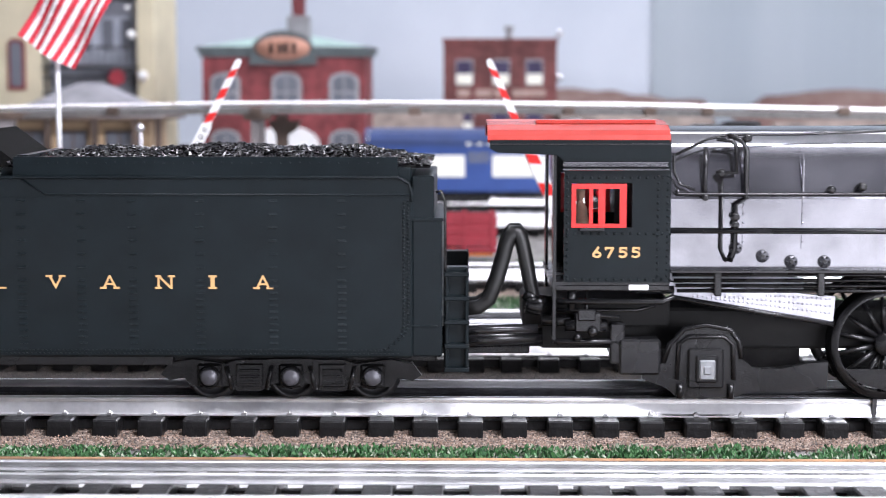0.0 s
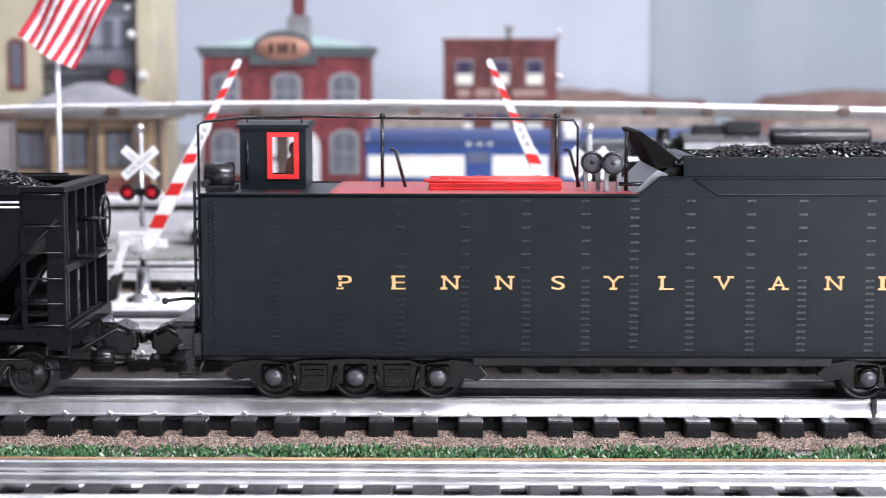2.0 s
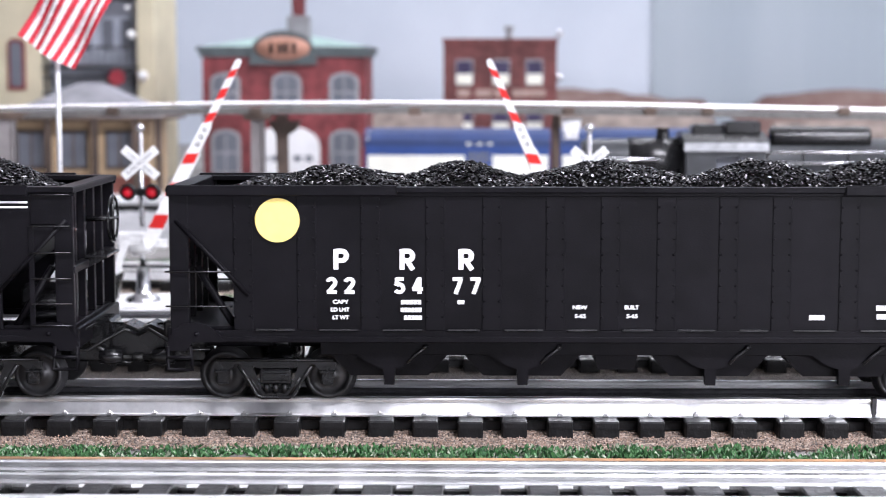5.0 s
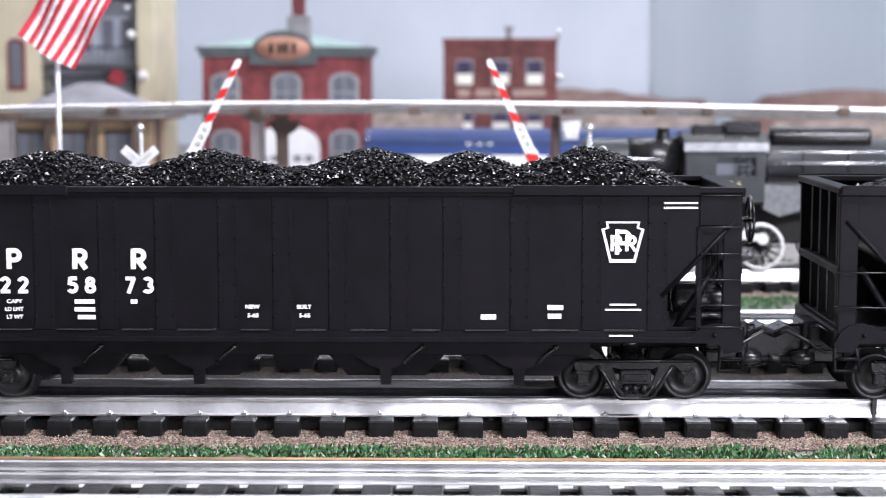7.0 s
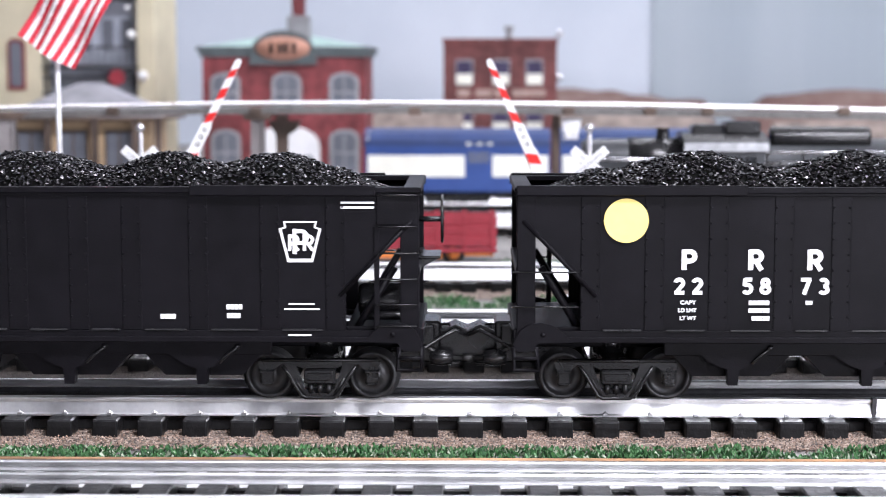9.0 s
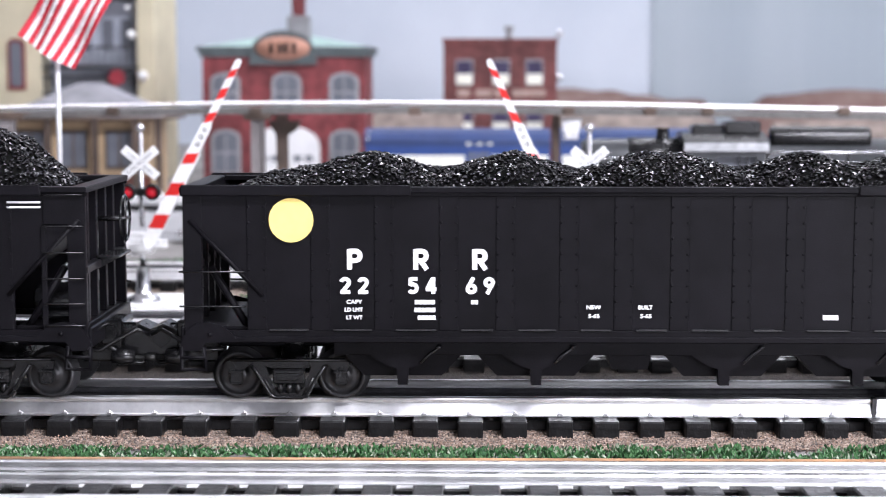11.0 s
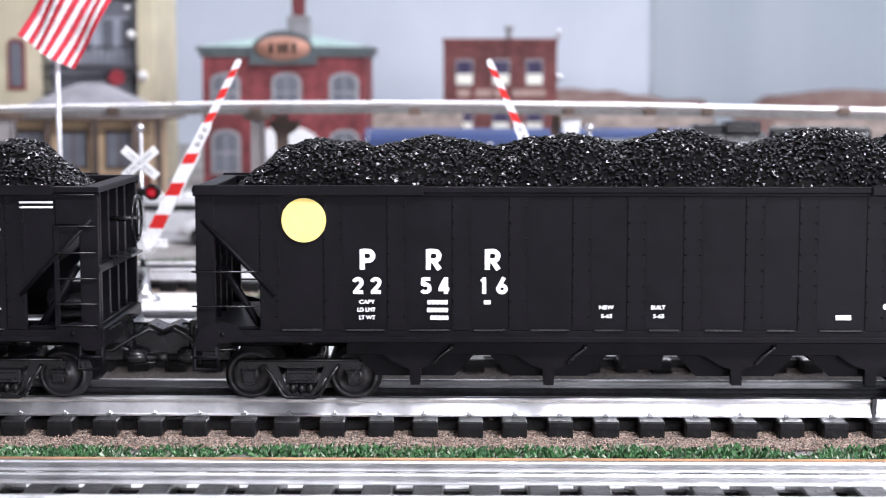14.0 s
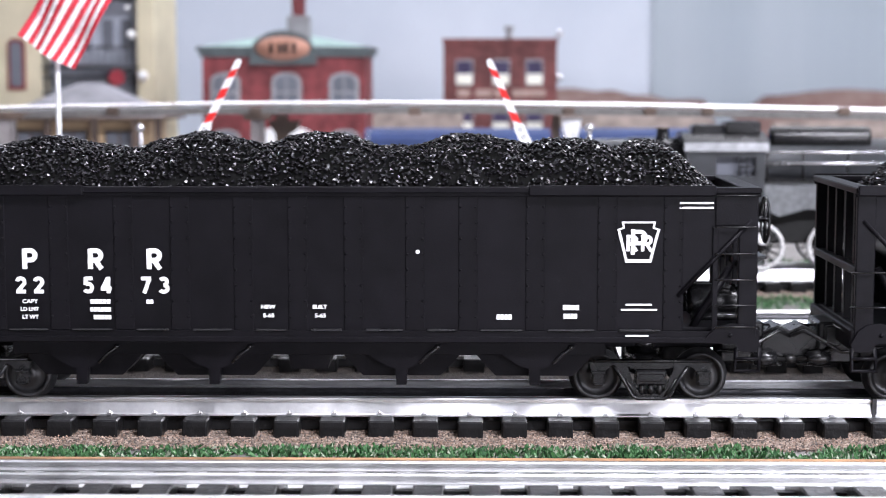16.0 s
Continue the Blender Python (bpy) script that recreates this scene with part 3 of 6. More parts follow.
def hopper(x, number, floor, bumps, seed, chips=()):
    car = thing("hopper_car", x, 16.8, 0, "black steel coal hopper car with white lettering, heaped with coal", "hopper car", "coal hopper cars of the train")
    L, W = 149.0, 31.75
    zt, zb = 72.0, 22.4
    for s in (-1, 1):
        # side sheet with cut-away lower corners
        y0 = s * W
        poly = [(-L + 3, zt), (-L + 3, 61), (-L + 4.5, 60.5), (-124, 38.5), (-124, 25.2), (124, 25.2), (124, 38.5), (L - 4.5, 60.5), (L - 3, 61), (L - 3, zt)]
        side = part("side_sheet", G().prism(poly, y0, y0 - s * 1.0), HOPPER, car)
        rv = G()
        for p in POSTS:
            post = part("side_post", post_mesh(s), HOPPER, side, at=(p, y0, 0))
            for e in (-2.5, 2.5):
                z = 30.0
                while z < 70:
                    rv.ball((p + e, y0 + s * 0.3, z), 0.42, 6, 4)
                    z += 5.2
        part("rivets", rv, HOPPER, side)["kind"] = "stuff"
        # top chord, deeper towards both ends
        g = G().box(-L, L, y0 + s * 2.0, y0 - s * 3.0, 71.0, 72.9, 0.35).box(-L, L, y0 + s * 0.6, y0 - s * 1.0, 69.8, 71.2, 0.2)
        for e in (-1, 1):
            g.box(e * (L - 76), e * (L - 0.5 if e < 0 else L - 15), y0 + s * 2.9, y0 + s * 1.2, 70.2, 73.6, 0.35)
        part("top_chord", g, HOPPER, car)
        # side sill
        g = G().box(-L + 1, L - 1, y0 + s * 1.3, y0 - s * 3, 21.4, 23.4, 0.35).box(-L + 1, L - 1, y0 + s * 0.5, y0 - s * 0.8, 23.2, 25.4, 0.2)
        sill = part("side_sill", g, HOPPER, car)
        g = G()
        for a, b in zip(POSTS[:-1], POSTS[1:]):
            g.box(a + 4, b - 4, y0 + s * 1.2, y0 - s * 0.2, 25.2, 26.0, 0.25)
        part("panel_flange", g, BLACK, sill)
        for e in (-1, 1):
            # corner post, diagonal and brackets
            g = G().box(e * (L - 7.0), e * (L - 0.8), y0 + s * 0.5, y0 - s * 2.0, 21, 71, 0.3)
            part("corner_post", g, HOPPER, car)
            g = G().tube([(e * (L - 3), y0 + s * 0.4, 62), (e * 122, y0 + s * 0.4, 37)], 0.9, 4)
            part("corner_brace", g, HOPPER, car)
            g = G().tube([(e * 127, y0 - s * 4, 25), (e * 140, y0 - s * 5, 46)], 1.3, 6)
            part("end_strut", g, HOPPER, car)
            # stirrup step
            g = G().prism([(e * 130, 21.6), (e * 132.5, 24.6), (e * 136, 27.2), (e * 140, 28.2), (e * 144, 27.6), (e * 147, 25.6), (e * 149.4, 21), (e * 148, 18.6), (e * 143, 18.6), (e * 141, 21.4)], y0 + s * 1.4, y0 + s * 0.2)
            gus = part("corner_gusset", g, HOPPER, car)
            part("gusset_bolt", G().ball((e * 139.5, y0 + s * 1.5, 24.2), 0.8, 8, 6), HOPPER, gus)
            g = G().tube([(e * 141.6, y0 + s * 1.0, 20), (e * 141.0, y0 + s * 1.6, 12.4), (e * 149.0, y0 + s * 1.6, 12.4), (e * 149.2, y0 + s * 1.0, 20)], 0.8, 6)
            g.tube([(e * 141.2, y0 + s * 1.4, 16.4), (e * 149.1, y0 + s * 1.4, 16.4)], 0.6, 6)
            part("step", g, HOPPER, car, "open stirrup step")
    # ladders: a full one at the brake end on the near side, grab irons elsewhere
    for s in (-1, 1):
        for e in (-1, 1):
            full = s * e < 0
            zs = (70.4, 60.0, 51.2, 42.6, 34.2, 27.0) if full else (45.0, 33.5)
            for z in zs:
                a, b = (134.4, 147.4) if full else (128.0, 149.5)
                y = s * (W + 1.6)
                g = G().tube([(e * a, y - s * 1.6, z - 0.2), (e * a, y, z), (e * b, y, z), (e * b, y - s * 1.6, z - 0.2)], 0.33, 6)
                part("grab_iron", g, BLACK, car)
            if full:
                part("corner_plate", G().box(e * 134.2, e * 147.6, s * W, s * (W + 0.55), 60.4, 70.2, 0.25), HOPPER, car)
                part("ladder_stile", G().box(e * 133.4, e * 135.2, s * W, s * (W + 0.7), 23, 60, 0.2), HOPPER, car)
    for e in (-1, 1):
        # end wall, slope sheet, end rim
        part("end_sheet", G().prism([(e * (L - 5), 71), (e * (L - 6), 71), (e * (L - 7), 60), (e * 92, 26), (e * 91, 24), (e * 96, 24), (e * (L - 5.5), 58)], -W + 1, W - 1), HOPPER, car)
        part("end_rim", G().box(e * (L - 6), e * L, -W - 1, W + 1, 70.8, 72.9, 0.35), HOPPER, car)
        g = G()
        for y in (-20, -7, 7, 20):
            g.box(e * (L - 5.2), e * (L - 2.6), y - 1.4, y + 1.4, 22, 70.6, 0.3)
        part("end_post", g, HOPPER, car)
        part("end_beam", G().box(e * (L - 6), e * (L + 0.5), -W, W, 19.0, 26.0, 0.5).box(e * (L - 4), e * (L - 0.5), -W, W, 44, 46.6, 0.3), HOPPER, car)
        coupler(car, e * (L - 3), e)
        t = freight_truck(car, e * 114.5)
    # brake gear at the leading end
    part("brake_wheel", G().lathe([(8.0, -0.5), (8.6, 0), (8.0, 0.5), (7.4, 0), (8.0, -0.5)], (L + 6.5, -4, 60), 24, "x").cyl((L - 3, -4, 60), (L + 7, -4, 60), 1.0, 8)
         .tube([(L + 6.5, -11.8, 60), (L + 6.5, 3.8, 60)], 0.6, 6).tube([(L + 6.5, -4, 52.2), (L + 6.5, -4, 67.8)], 0.6, 6), BLACK, car, "black spoked brake wheel")
    part("brake_platform", G().box(L - 2, L + 6, -12, 8, 47.0, 48.0, 0.3).prism([(L - 2, 47), (L + 5, 47), (L - 2, 43)], -11, -10).prism([(L - 2, 47), (L + 5, 47), (L - 2, 43)], 6, 7), BLACK, car)
    part("air_tank", G().lathe([(0.1, -9), (4.6, -8.5), (5.4, -7), (5.4, 7), (4.6, 8.5), (0.1, 9)], (136, -17, 34), 20, "x"), BLACK, car, "black air reservoir")
    part("brake_cylinder", G().lathe([(0.1, -6), (4.4, -6), (4.4, 3), (2.5, 6), (0.1, 6)], (135, 10, 30), 18, "x"), BLACK, car)
    part("brake_rod", G().cyl((128, -22, 29), (146, -22, 29), 1.5, 10), BLACK, car)
    for e in (-1, 1):
        part("end_platform", G().box(e * 124, e * (L - 2), -W + 2, W - 2, 25.0, 26.4, 0.3), HOPPER, car)
    # centre sill and four discharge bays
    part("centre_sill", G().box(-L + 3, L - 3, -5, 5, 15.5, 23, 0.5), HOPPER, car)
    for c in (-76.0, -31.5, 31.0, 75.5):
        g = G().prism([(c - 19, 22), (c + 19, 22), (c + 5.5, 13.2), (c + 2.0, 12.0), (c + 1.7, 6.6), (c - 1.7, 6.6), (c - 2.0, 12.0), (c - 5.5, 13.2)], -W + 3, -W + 7)
        # inner wedges widened past the bays so the shaded underside stays dark
        g.prism([(c - 25, 22), (c + 25, 22), (c + 13, 9.0), (c - 13, 9.0)], -W + 7.1, -6)
        g.mirror_y()
        bay = part("hopper_bay", g, HOPPER, car)
        g = G().tube([(c + 6, -W + 2.2, 14), (c + 9, -W + 2.2, 17), (c + 13, -W + 2.2, 20)], 0.5, 6).ball((c + 12, -W + 2.4, 19.4), 0.9, 8, 6)
        part("bay_latch", g, BLACK, bay)
    for s in (-1, 1):
        part("bay_skirt", G().box(-99, 99, s * (W - 3), s * (W - 4), 16.6, 22, 0.3), HOPPER, car)
    # added block closing the middle gap, for the shade beneath the car
    part("gap_block", G().prism([(-9, 22), (9, 22), (6, 11), (-6, 11)], -W + 8, W - 8), HOPPER, car)
    # lettering on the near side
    y = -W - 0.38
    for s in (-1,):
        part("yellow_disc", G().cyl((-112.4, y + 0.1, 62.0), (-112.4, y - 0.5, 62.0), 7.3, 40), YELLOW, car, "plain yellow disc")
        for ch, px in zip("PRR", (-91.8, -70.0, -50.6)):
            part("lettering", block_text(G(), ch, px, 49.1, 6.8, 0, 0.24, y, 0.98), WHITE, car, "heavy white block capital")
        for ch, px in zip((number[0:2], number[2:4], number[4:6]), (-91.8, -69.4, -50.2)):
            part("lettering", block_text(G(), ch, px, 40.4, 5.5, 5.9, 0.235, y, 0.98), WHITE, car, "white block figures")
        for word, px, pz in (("CAPY", -91.4, 34.9), ("LD LMT", -91.6, 32.3), ("LT WT", -91.4, 29.7), ("NEW", -12.5, 33.2), ("5-65", -12.3, 30.3), ("BUILT", 4.6, 33.2), ("5-65", 4.8, 30.3)):
            lettering(word, 1.8, WHITE, car, (px - 0.4, y, pz), bold=0.09, wide=1.0 if len(word) > 4 else 1.15, label="small white stencilled data")
        rows = [(-68.4, 34.9, 6.8, 1.5, 0), (-68.4, 32.3, 7.0, 1.5, 0), (-67.8, 29.7, 6.0, 1.5, 0), (-52.0, 34.9, 2.4, 1.4, 0),
                (65.2, 30.0, 5.2, 1.7, 0), (87.2, 33.2, 5.4, 1.7, 0), (87.0, 30.3, 4.6, 1.7, 0),
                (109.4, 34.2, 8.6, 0.6, 0), (109.5, 32.5, 11.8, 0.6, 0), (108.8, 24.0, 7.6, 0.6, -1.2), (128.0, 67.8, 11.0, 0.7, 0), (128.0, 66.2, 11.0, 0.7, 0)]
        for bx, bz, bw, bh, by in rows:
            tiny = G()
            k = max(1, int(bw / 1.15)) if bh > 1 else 1
            for i in range(k):
                x0 = bx - bw / 2 + bw * i / k
                tiny.box(x0, x0 + bw / k - (0.16 if k > 1 else 0), y + by - 0.08, y + by + 0.05, bz - bh / 2, bz + bh / 2)
            part("data_line", tiny, WHITE, car, "small white data line")["kind"] = "stuff"
        # keystone outline with an interlaced device
        def ring(pts, w):
            k = G()
            n = len(pts)
            cx, cz = sum(p[0] for p in pts) / n, sum(p[1] for p in pts) / n
            inn = [(cx + (p[0] - cx) * w, cz + (p[1] - cz) * w) for p in pts]
            vs = [(p[0], y - 0.08, p[1]) for p in pts] + [(p[0], y - 0.08, p[1]) for p in inn]
            return k.add(vs, [(i, (i + 1) % n, (i + 1) % n + n, i + n) for i in range(n)])
        cx, cz = 109.1, 54.8
        key = [(cx - 5.6, cz + 6.9), (cx + 5.6, cz + 6.9), (cx + 5.2, cz + 5.0), (cx + 7.0, cz + 4.4), (cx + 4.2, cz - 6.7), (cx - 4.2, cz - 6.7), (cx - 7.0, cz + 4.4), (cx - 5.2, cz + 5.0)]
        k = ring(key, 0.87)
        block_text(k, "P", cx - 0.1, cz + 0.2, 8.4, 0, 0.15, y - 0.09, 0.95)
        block_text(k, "R", cx - 2.3, cz - 0.2, 5.4, 0, 0.19, y - 0.11, 0.95)
        block_text(k, "R", cx + 2.5, cz - 0.2, 5.4, 0, 0.19, y - 0.13, 0.95)
        part("keystone_emblem", k, WHITE, car, "white keystone emblem")
        if chips:
            g = G()
            for px, pz, r in chips:
                g.cyl((px, y + 0.1, pz), (px, y - 0.1, pz), r, 9)
            part("paint_chip", g, WHITE, car, "white paint chips")
    heap, bed = coal_mesh(L - 8, W - 3, 67.0, floor, bumps, seed, 14500, size=0.74, taper=19)
    part("coal_bed", bed, COALDUST, car, "black coal dust")
    coal = part("coal", heap, COAL, car, "heap of glossy black coal lumps")
    coal["kind"] = "stuff"
    return car


CARS = [
    (hopper(-501.3, "225477", 6.2, [(-95, 15, 5), (-52, 15, 6), (-3, 20, 6), (52, 18, 6.5), (95, 22, 7)], 11), -501.3),
    (hopper(-829.5, "225873", 8.8, [(-85, 20, 7), (-31, 19, 7), (25, 19, 7.5), (59, 14, 6.5), (100, 18, 8)], 12), -829.5),
    (hopper(-1158.1, "225469", 8.2, [(-88, 20, 7), (-40, 18, 7), (12, 22, 7.5), (62, 18, 7), (98, 18, 7)], 13), -1158.1),
    (hopper(-1486.6, "225416", 16.8, [(-106, 14, 3), (-70, 16, 4), (-25, 18, 5), (14.5, 18, 6.5), (63, 20, 7), (102, 20, 8)], 14, ((79.0, 33.6, 1.0), (80.8, 34.6, 1.0))), -1486.6),
    (hopper(-1815.2, "225473", 16.5, [(-90, 16, 4.5), (-38, 17, 6), (3, 17, 6), (54, 17, 5.5), (87, 14, 4), (114, 12, 3)], 15, ((36.6, 51.6, 0.7),)), -1815.2),
]


# ---- tender ----
def figure_in(parent, x, y, z, h, name="crew_doll"):
    """A small seated cab doll, one plain shape."""
    g = G().lathe([(0.1, 0), (2.6, 0.2), (2.9, 3), (2.3, 6.5), (1.0, 7.6), (0.9, 8.2), (1.5, 9), (1.6, 10.4), (1.0, 11.6), (0.1, 12)], (x, y, z), 12, "z")
    g.v = [(a, b, z + (c - z) * h / 12) for a, b, c in g.v]
    return part(name, g, mat("doll_paint", (0.35, 0.22, 0.16), 0.7), parent, "small plain crew doll")


def six_wheel_truck(parent, x):
    def frame_side(y, s):
        g = G()
        top = [(-44, 9), (-41, 13), (-33, 14.2), (-22, 12.6), (-18, 14.0), (-10, 14.0), (-4.5, 14.4), (4.5, 14.4), (10, 14.0), (18, 14.0), (22, 12.6), (33, 14.2), (41, 13), (44, 9), (41, 7), (36, 8),
               (34, 5), (20.5, 5), (18, 3.4), (10.5, 3.4), (6, 6), (-6, 6), (-10.5, 3.4), (-18, 3.4), (-20.5, 5), (-34, 5), (-36, 8), (-41, 7)]
        g.prism(top, y, y - s * 1.8)
        for c in (-27.5, 0, 27.5):
            g.box(c - 4.2, c + 4.2, y + s * 0.9, y - s, 4.6, 12.8, 0.8)
            g.lathe([(4.0, -0.4 * s), (4.0, 0.6 * s), (3.4, 1.0 * s)], (c, y + s * 0.6, 8.3), 20)
        for c in (-14, 14):
            g.box(c - 4.6, c + 4.6, y + s * 0.9, y - s * 0.2, 5.0, 12.8, 0.4)
            for k in (6.6, 8.6, 10.6):
                g.box(c - 3.4, c + 3.4, y + s * 1.3, y, k - 0.5, k + 0.5, 0.2)
            for k in (-5.8, 5.8):
                g.tube([(c + k, y + s * 0.5, 4), (c + k * 1.3, y + s * 0.5, 12)], 0.8, 6)
        return g
    t = part("truck", frame_side(-24, -1), TRUCK, parent, "black six-wheel tender truck", (x, 0, 0))
    part("side_frame", frame_side(24, 1), TRUCK, t)
    part("bolster", G().box(-16, 16, -22, 22, 10, 14, 0.5).cyl((0, 0, 13), (0, 0, 17), 6, 14), TRUCK, t)
    for c in (-27.5, 0, 27.5):
        for s in (-1, 1):
            part("bearing_cap", G().lathe([(2.9, 0), (2.9, 0.7 * s), (2.3, 1.3 * s), (0.1, 1.5 * s)], (c, 25.3 * s, 8.4), 20), LAMPGREY, t, "dull grey round bearing cap")
        w = part("wheelset", WHEELSET, WHEEL, t, at=(c, 0, 8.0))
        WHEELS.append((w, (c, 0, 8.0), 8.0))


def tender(x):
    td = thing("tender", x, 16.8, 0, "dark green-black steam locomotive tender with gold lettering and coal", "tender")
    W, L = 31.0, 150.5
    body = part("body", G().box(-L, 141, -W, W, 16.0, 70.2, 0.8), TENDER, td)
    for s in (-1, 1):
        g = G().prism([(-6, 70), (1.0, 76.2), (136, 76.2), (139, 75.2), (141, 72), (141, 69.5), (-6, 69.5)], s * W, s * (W - 1.2))
        part("bunker_side", g, TENDER, td)
        # raised strips: top bead, corner plate, bottom band
        g = G().tube([(-L, s * (W + 0.1), 70.2), (-6, s * (W + 0.1), 70.2), (1.0, s * (W + 0.1), 76.0), (136, s * (W + 0.1), 76.0), (139.6, s * (W + 0.1), 74.0), (140.4, s * (W + 0.1), 71), (140.4, s * (W + 0.1), 68)], 0.55, 6)
        part("edge_bead", g, TENDER, td)
        g = G().tube([(11, s * W, 76), (20, s * (W + 0.05), 70.4), (141, s * (W + 0.05), 70.4)], 0.35, 6)
        part("seam_bead", g, TENDER, td)
        g = G().prism([(s * (W - 0.4), 76), (s * (W - 1.8), 82.6), (s * (W - 3.0), 82.6), (s * (W - 1.6), 75.6)], 9, 136, "x")
        part("coal_board", g, TENDER, td)
        g = G()
        cols = (-125.7, -104.9, -84, -62.7, -42.6, -23, -7.0, 11.4, 31.2, 48.2, 70.5, 94.7, 117.4)
        for c in cols:
            z = 68.4
            dense = c == -7.0
            while z > 18.6:
                for e in (-0.75, 0.75):
                    g.prism([(s * (W + 0.34), z - 0.34), (s * W, z + 0.38), (s * W, z - 0.42)], c + e - 0.66, c + e + 0.66, "x")
                z -= 2.1 if z < 43 else 2.75 if dense else 4.4
        k = -L + 2
        while k < 136:
            for zz in (17.4, 18.5):
                g.box(k - 0.28 + (0.7 if zz > 18 else 0), k + 0.28 + (0.7 if zz > 18 else 0), s * (W + 0.45), s * (W - 0.1), zz - 0.22, zz + 0.22)
            k += 1.4
        z = 19.0
        while z < 69:
            for c in (-L + 3.6, -L + 4.9, 137.8, 139.3):
                drop = 8.0 * max(0, (27 - z) / 9) ** 2 if c > 0 else 0
                g.ball((c - drop, s * (W + 0.05), z + (0.6 if c in (139.3, -L + 4.9) else 0)), 0.42, 6, 4)
            z += 1.25
        k = 14
        while k < 132:
            g.box(k - 0.2, k + 0.2, s * (W - 1.0), s * (W - 2.4), 80.4, 81.0)
            k += 3.2
        part("rivets", g, TENDER, body, "raised rivet rows")["kind"] = "stuff"
    part("front_plate", G().box(140.6, L, -W + 0.25, W - 0.25, 16.4, 62.2, 0.5).box(140.6, L - 2.6, -W + 0.8, W - 0.8, 62, 76.4, 0.4), TENDER, td)
    part("front_ledge", G().box(140.4, L + 0.5, -W - 0.1, W + 0.1, 61.6, 62.6, 0.2), TENDER, td)
    part("front_seam", G().box(140.4, L - 1.5, -W - 0.05, W + 0.05, 26.4, 27.0, 0.1), TENDER, td)
    part("front_bulkhead", G().box(133, 140.4, -W + 2.5, W - 2.5, 70, 79.2, 0.6), TENDER, td)
    part("rear_slope", G().prism([(-4, 70), (1, 76), (9.5, 83), (13, 83), (13, 70)], -W + 5.5, W - 5.5), TENDER, td)
    part("underframe", G().box(-L + 2, L - 2, -20, 20, 13.0, 16.2, 0.5).box(-60, 60, -26, -22, 12.4, 16.2, 0.3), BLACK, td)
    heap, bed = coal_mesh(70, 28.0, 80.4, 1.2, [(-42, 30, 2.6), (0, 30, 3.6), (36, 24, 3.0), (58, 10, 1.0)], 5, 5600, size=0.9, taper=22)
    part("coal_bed", bed, COALDUST, td, "black coal dust").location = (0.0765, 0, 0)
    coal = part("coal", heap, COAL, td, "low heap of shiny black coal")
    coal.location = (0.0765, 0, 0)
    coal["kind"] = "stuff"
    # deck with red hatch gear
    part("deck", G().box(-108, -5, -W + 1, W - 1, 69.8, 70.7, 0.3), OXIDE, td, "oxide red tank deck")
    hatch = G().box(-75, -30, -14, 14, 70.6, 73.0, 0.4)
    rnd = random.Random(4)
    for i in range(44):
        cx, cy = rnd.uniform(-76, -32), rnd.uniform(-15, 12)
        hatch.box(cx - rnd.uniform(0.5, 1.8), cx + 1, cy - 0.7, cy + 0.7, 73, 73.2 + rnd.uniform(0.2, 1.0), 0.2)
    for cy in (-15, -8, 0, 8):
        hatch.tube([(-75, cy, 73.6), (-30, cy, 73.6)], 0.5, 6)
    part("water_hatch", hatch, RED, td, "red water scoop and hatch gear")
    # brakeman's cabin
    y0, y1 = 2.0, 27.0
    cab = part("cabin", G().box(-141.2, -131.4, y0, y0 + 1, 69.8, 91.6).box(-120.8, -118.2, y0, y0 + 1, 69.8, 91.6).box(-131.4, -120.8, y0, y0 + 1, 69.8, 73.8).box(-131.4, -120.8, y0, y0 + 1, 89.2, 91.6)
               .box(-141.2, -140.2, y0 + 1, y1 - 1, 69.8, 91.6).box(-119.2, -118.2, y0 + 1, y1 - 1, 69.8, 91.6)
               .box(-141.2, -133, y1 - 1, y1, 69.8, 91.6).box(-121, -118.2, y1 - 1, y1, 69.8, 91.6).box(-133, -121, y1 - 1, y1, 69.8, 74).box(-133, -121, y1 - 1, y1, 88.6, 91.6), TENDER, td, "small dark green cabin")
    part("cabin_roof", G().prism([(y0 - 1.4, 91.2), (y0 - 1.4, 92.2), (y0 + 6, 93.4), (y1 - 6, 93.4), (y1 + 1.4, 92.2), (y1 + 1.4, 91.2)], -142.2, -117.2, "x").tube([(-139, y0 + 4, 93), (-139, y0 + 4, 94.8), (-120, y0 + 4, 94.8), (-120, y0 + 4, 93)], 0.4, 6), TENDER, cab)
    for a, b, c, d in ((-131.6, -129.9, 73.4, 89.6), (-122.3, -120.6, 73.4, 89.6), (-129.9, -122.3, 73.4, 75.0), (-129.9, -122.3, 88.0, 89.6)):
        part("window_frame", G().box(a, b, y0 - 0.7, y0 + 0.6, c, d), RED, cab, "bright red window frame")
    figure_in(td, -123.4, y0 + 8, 72, 14)
    part("cabin_door_rod", G().tube([(-138.4, y0 - 0.8, 73), (-138.4, y0 - 0.8, 87)], 0.35, 6), BLACK, cab)
    # pipe rail over the deck
    g = G().tube([(-155.5, 1, 36), (-155.5, 1, 92.2), (-153.5, 1, 93.2), (-141, 1, 94.6), (-118, 1, 95.2), (-91, 1, 94.6), (-31, 1, 94.2), (-25.4, 1, 93.9), (-23.8, 1, 91.5), (-23.8, 1, 70)], 0.5, 6)
    part("pipe_rail", g, BLACK, td, "thin black pipe rail")
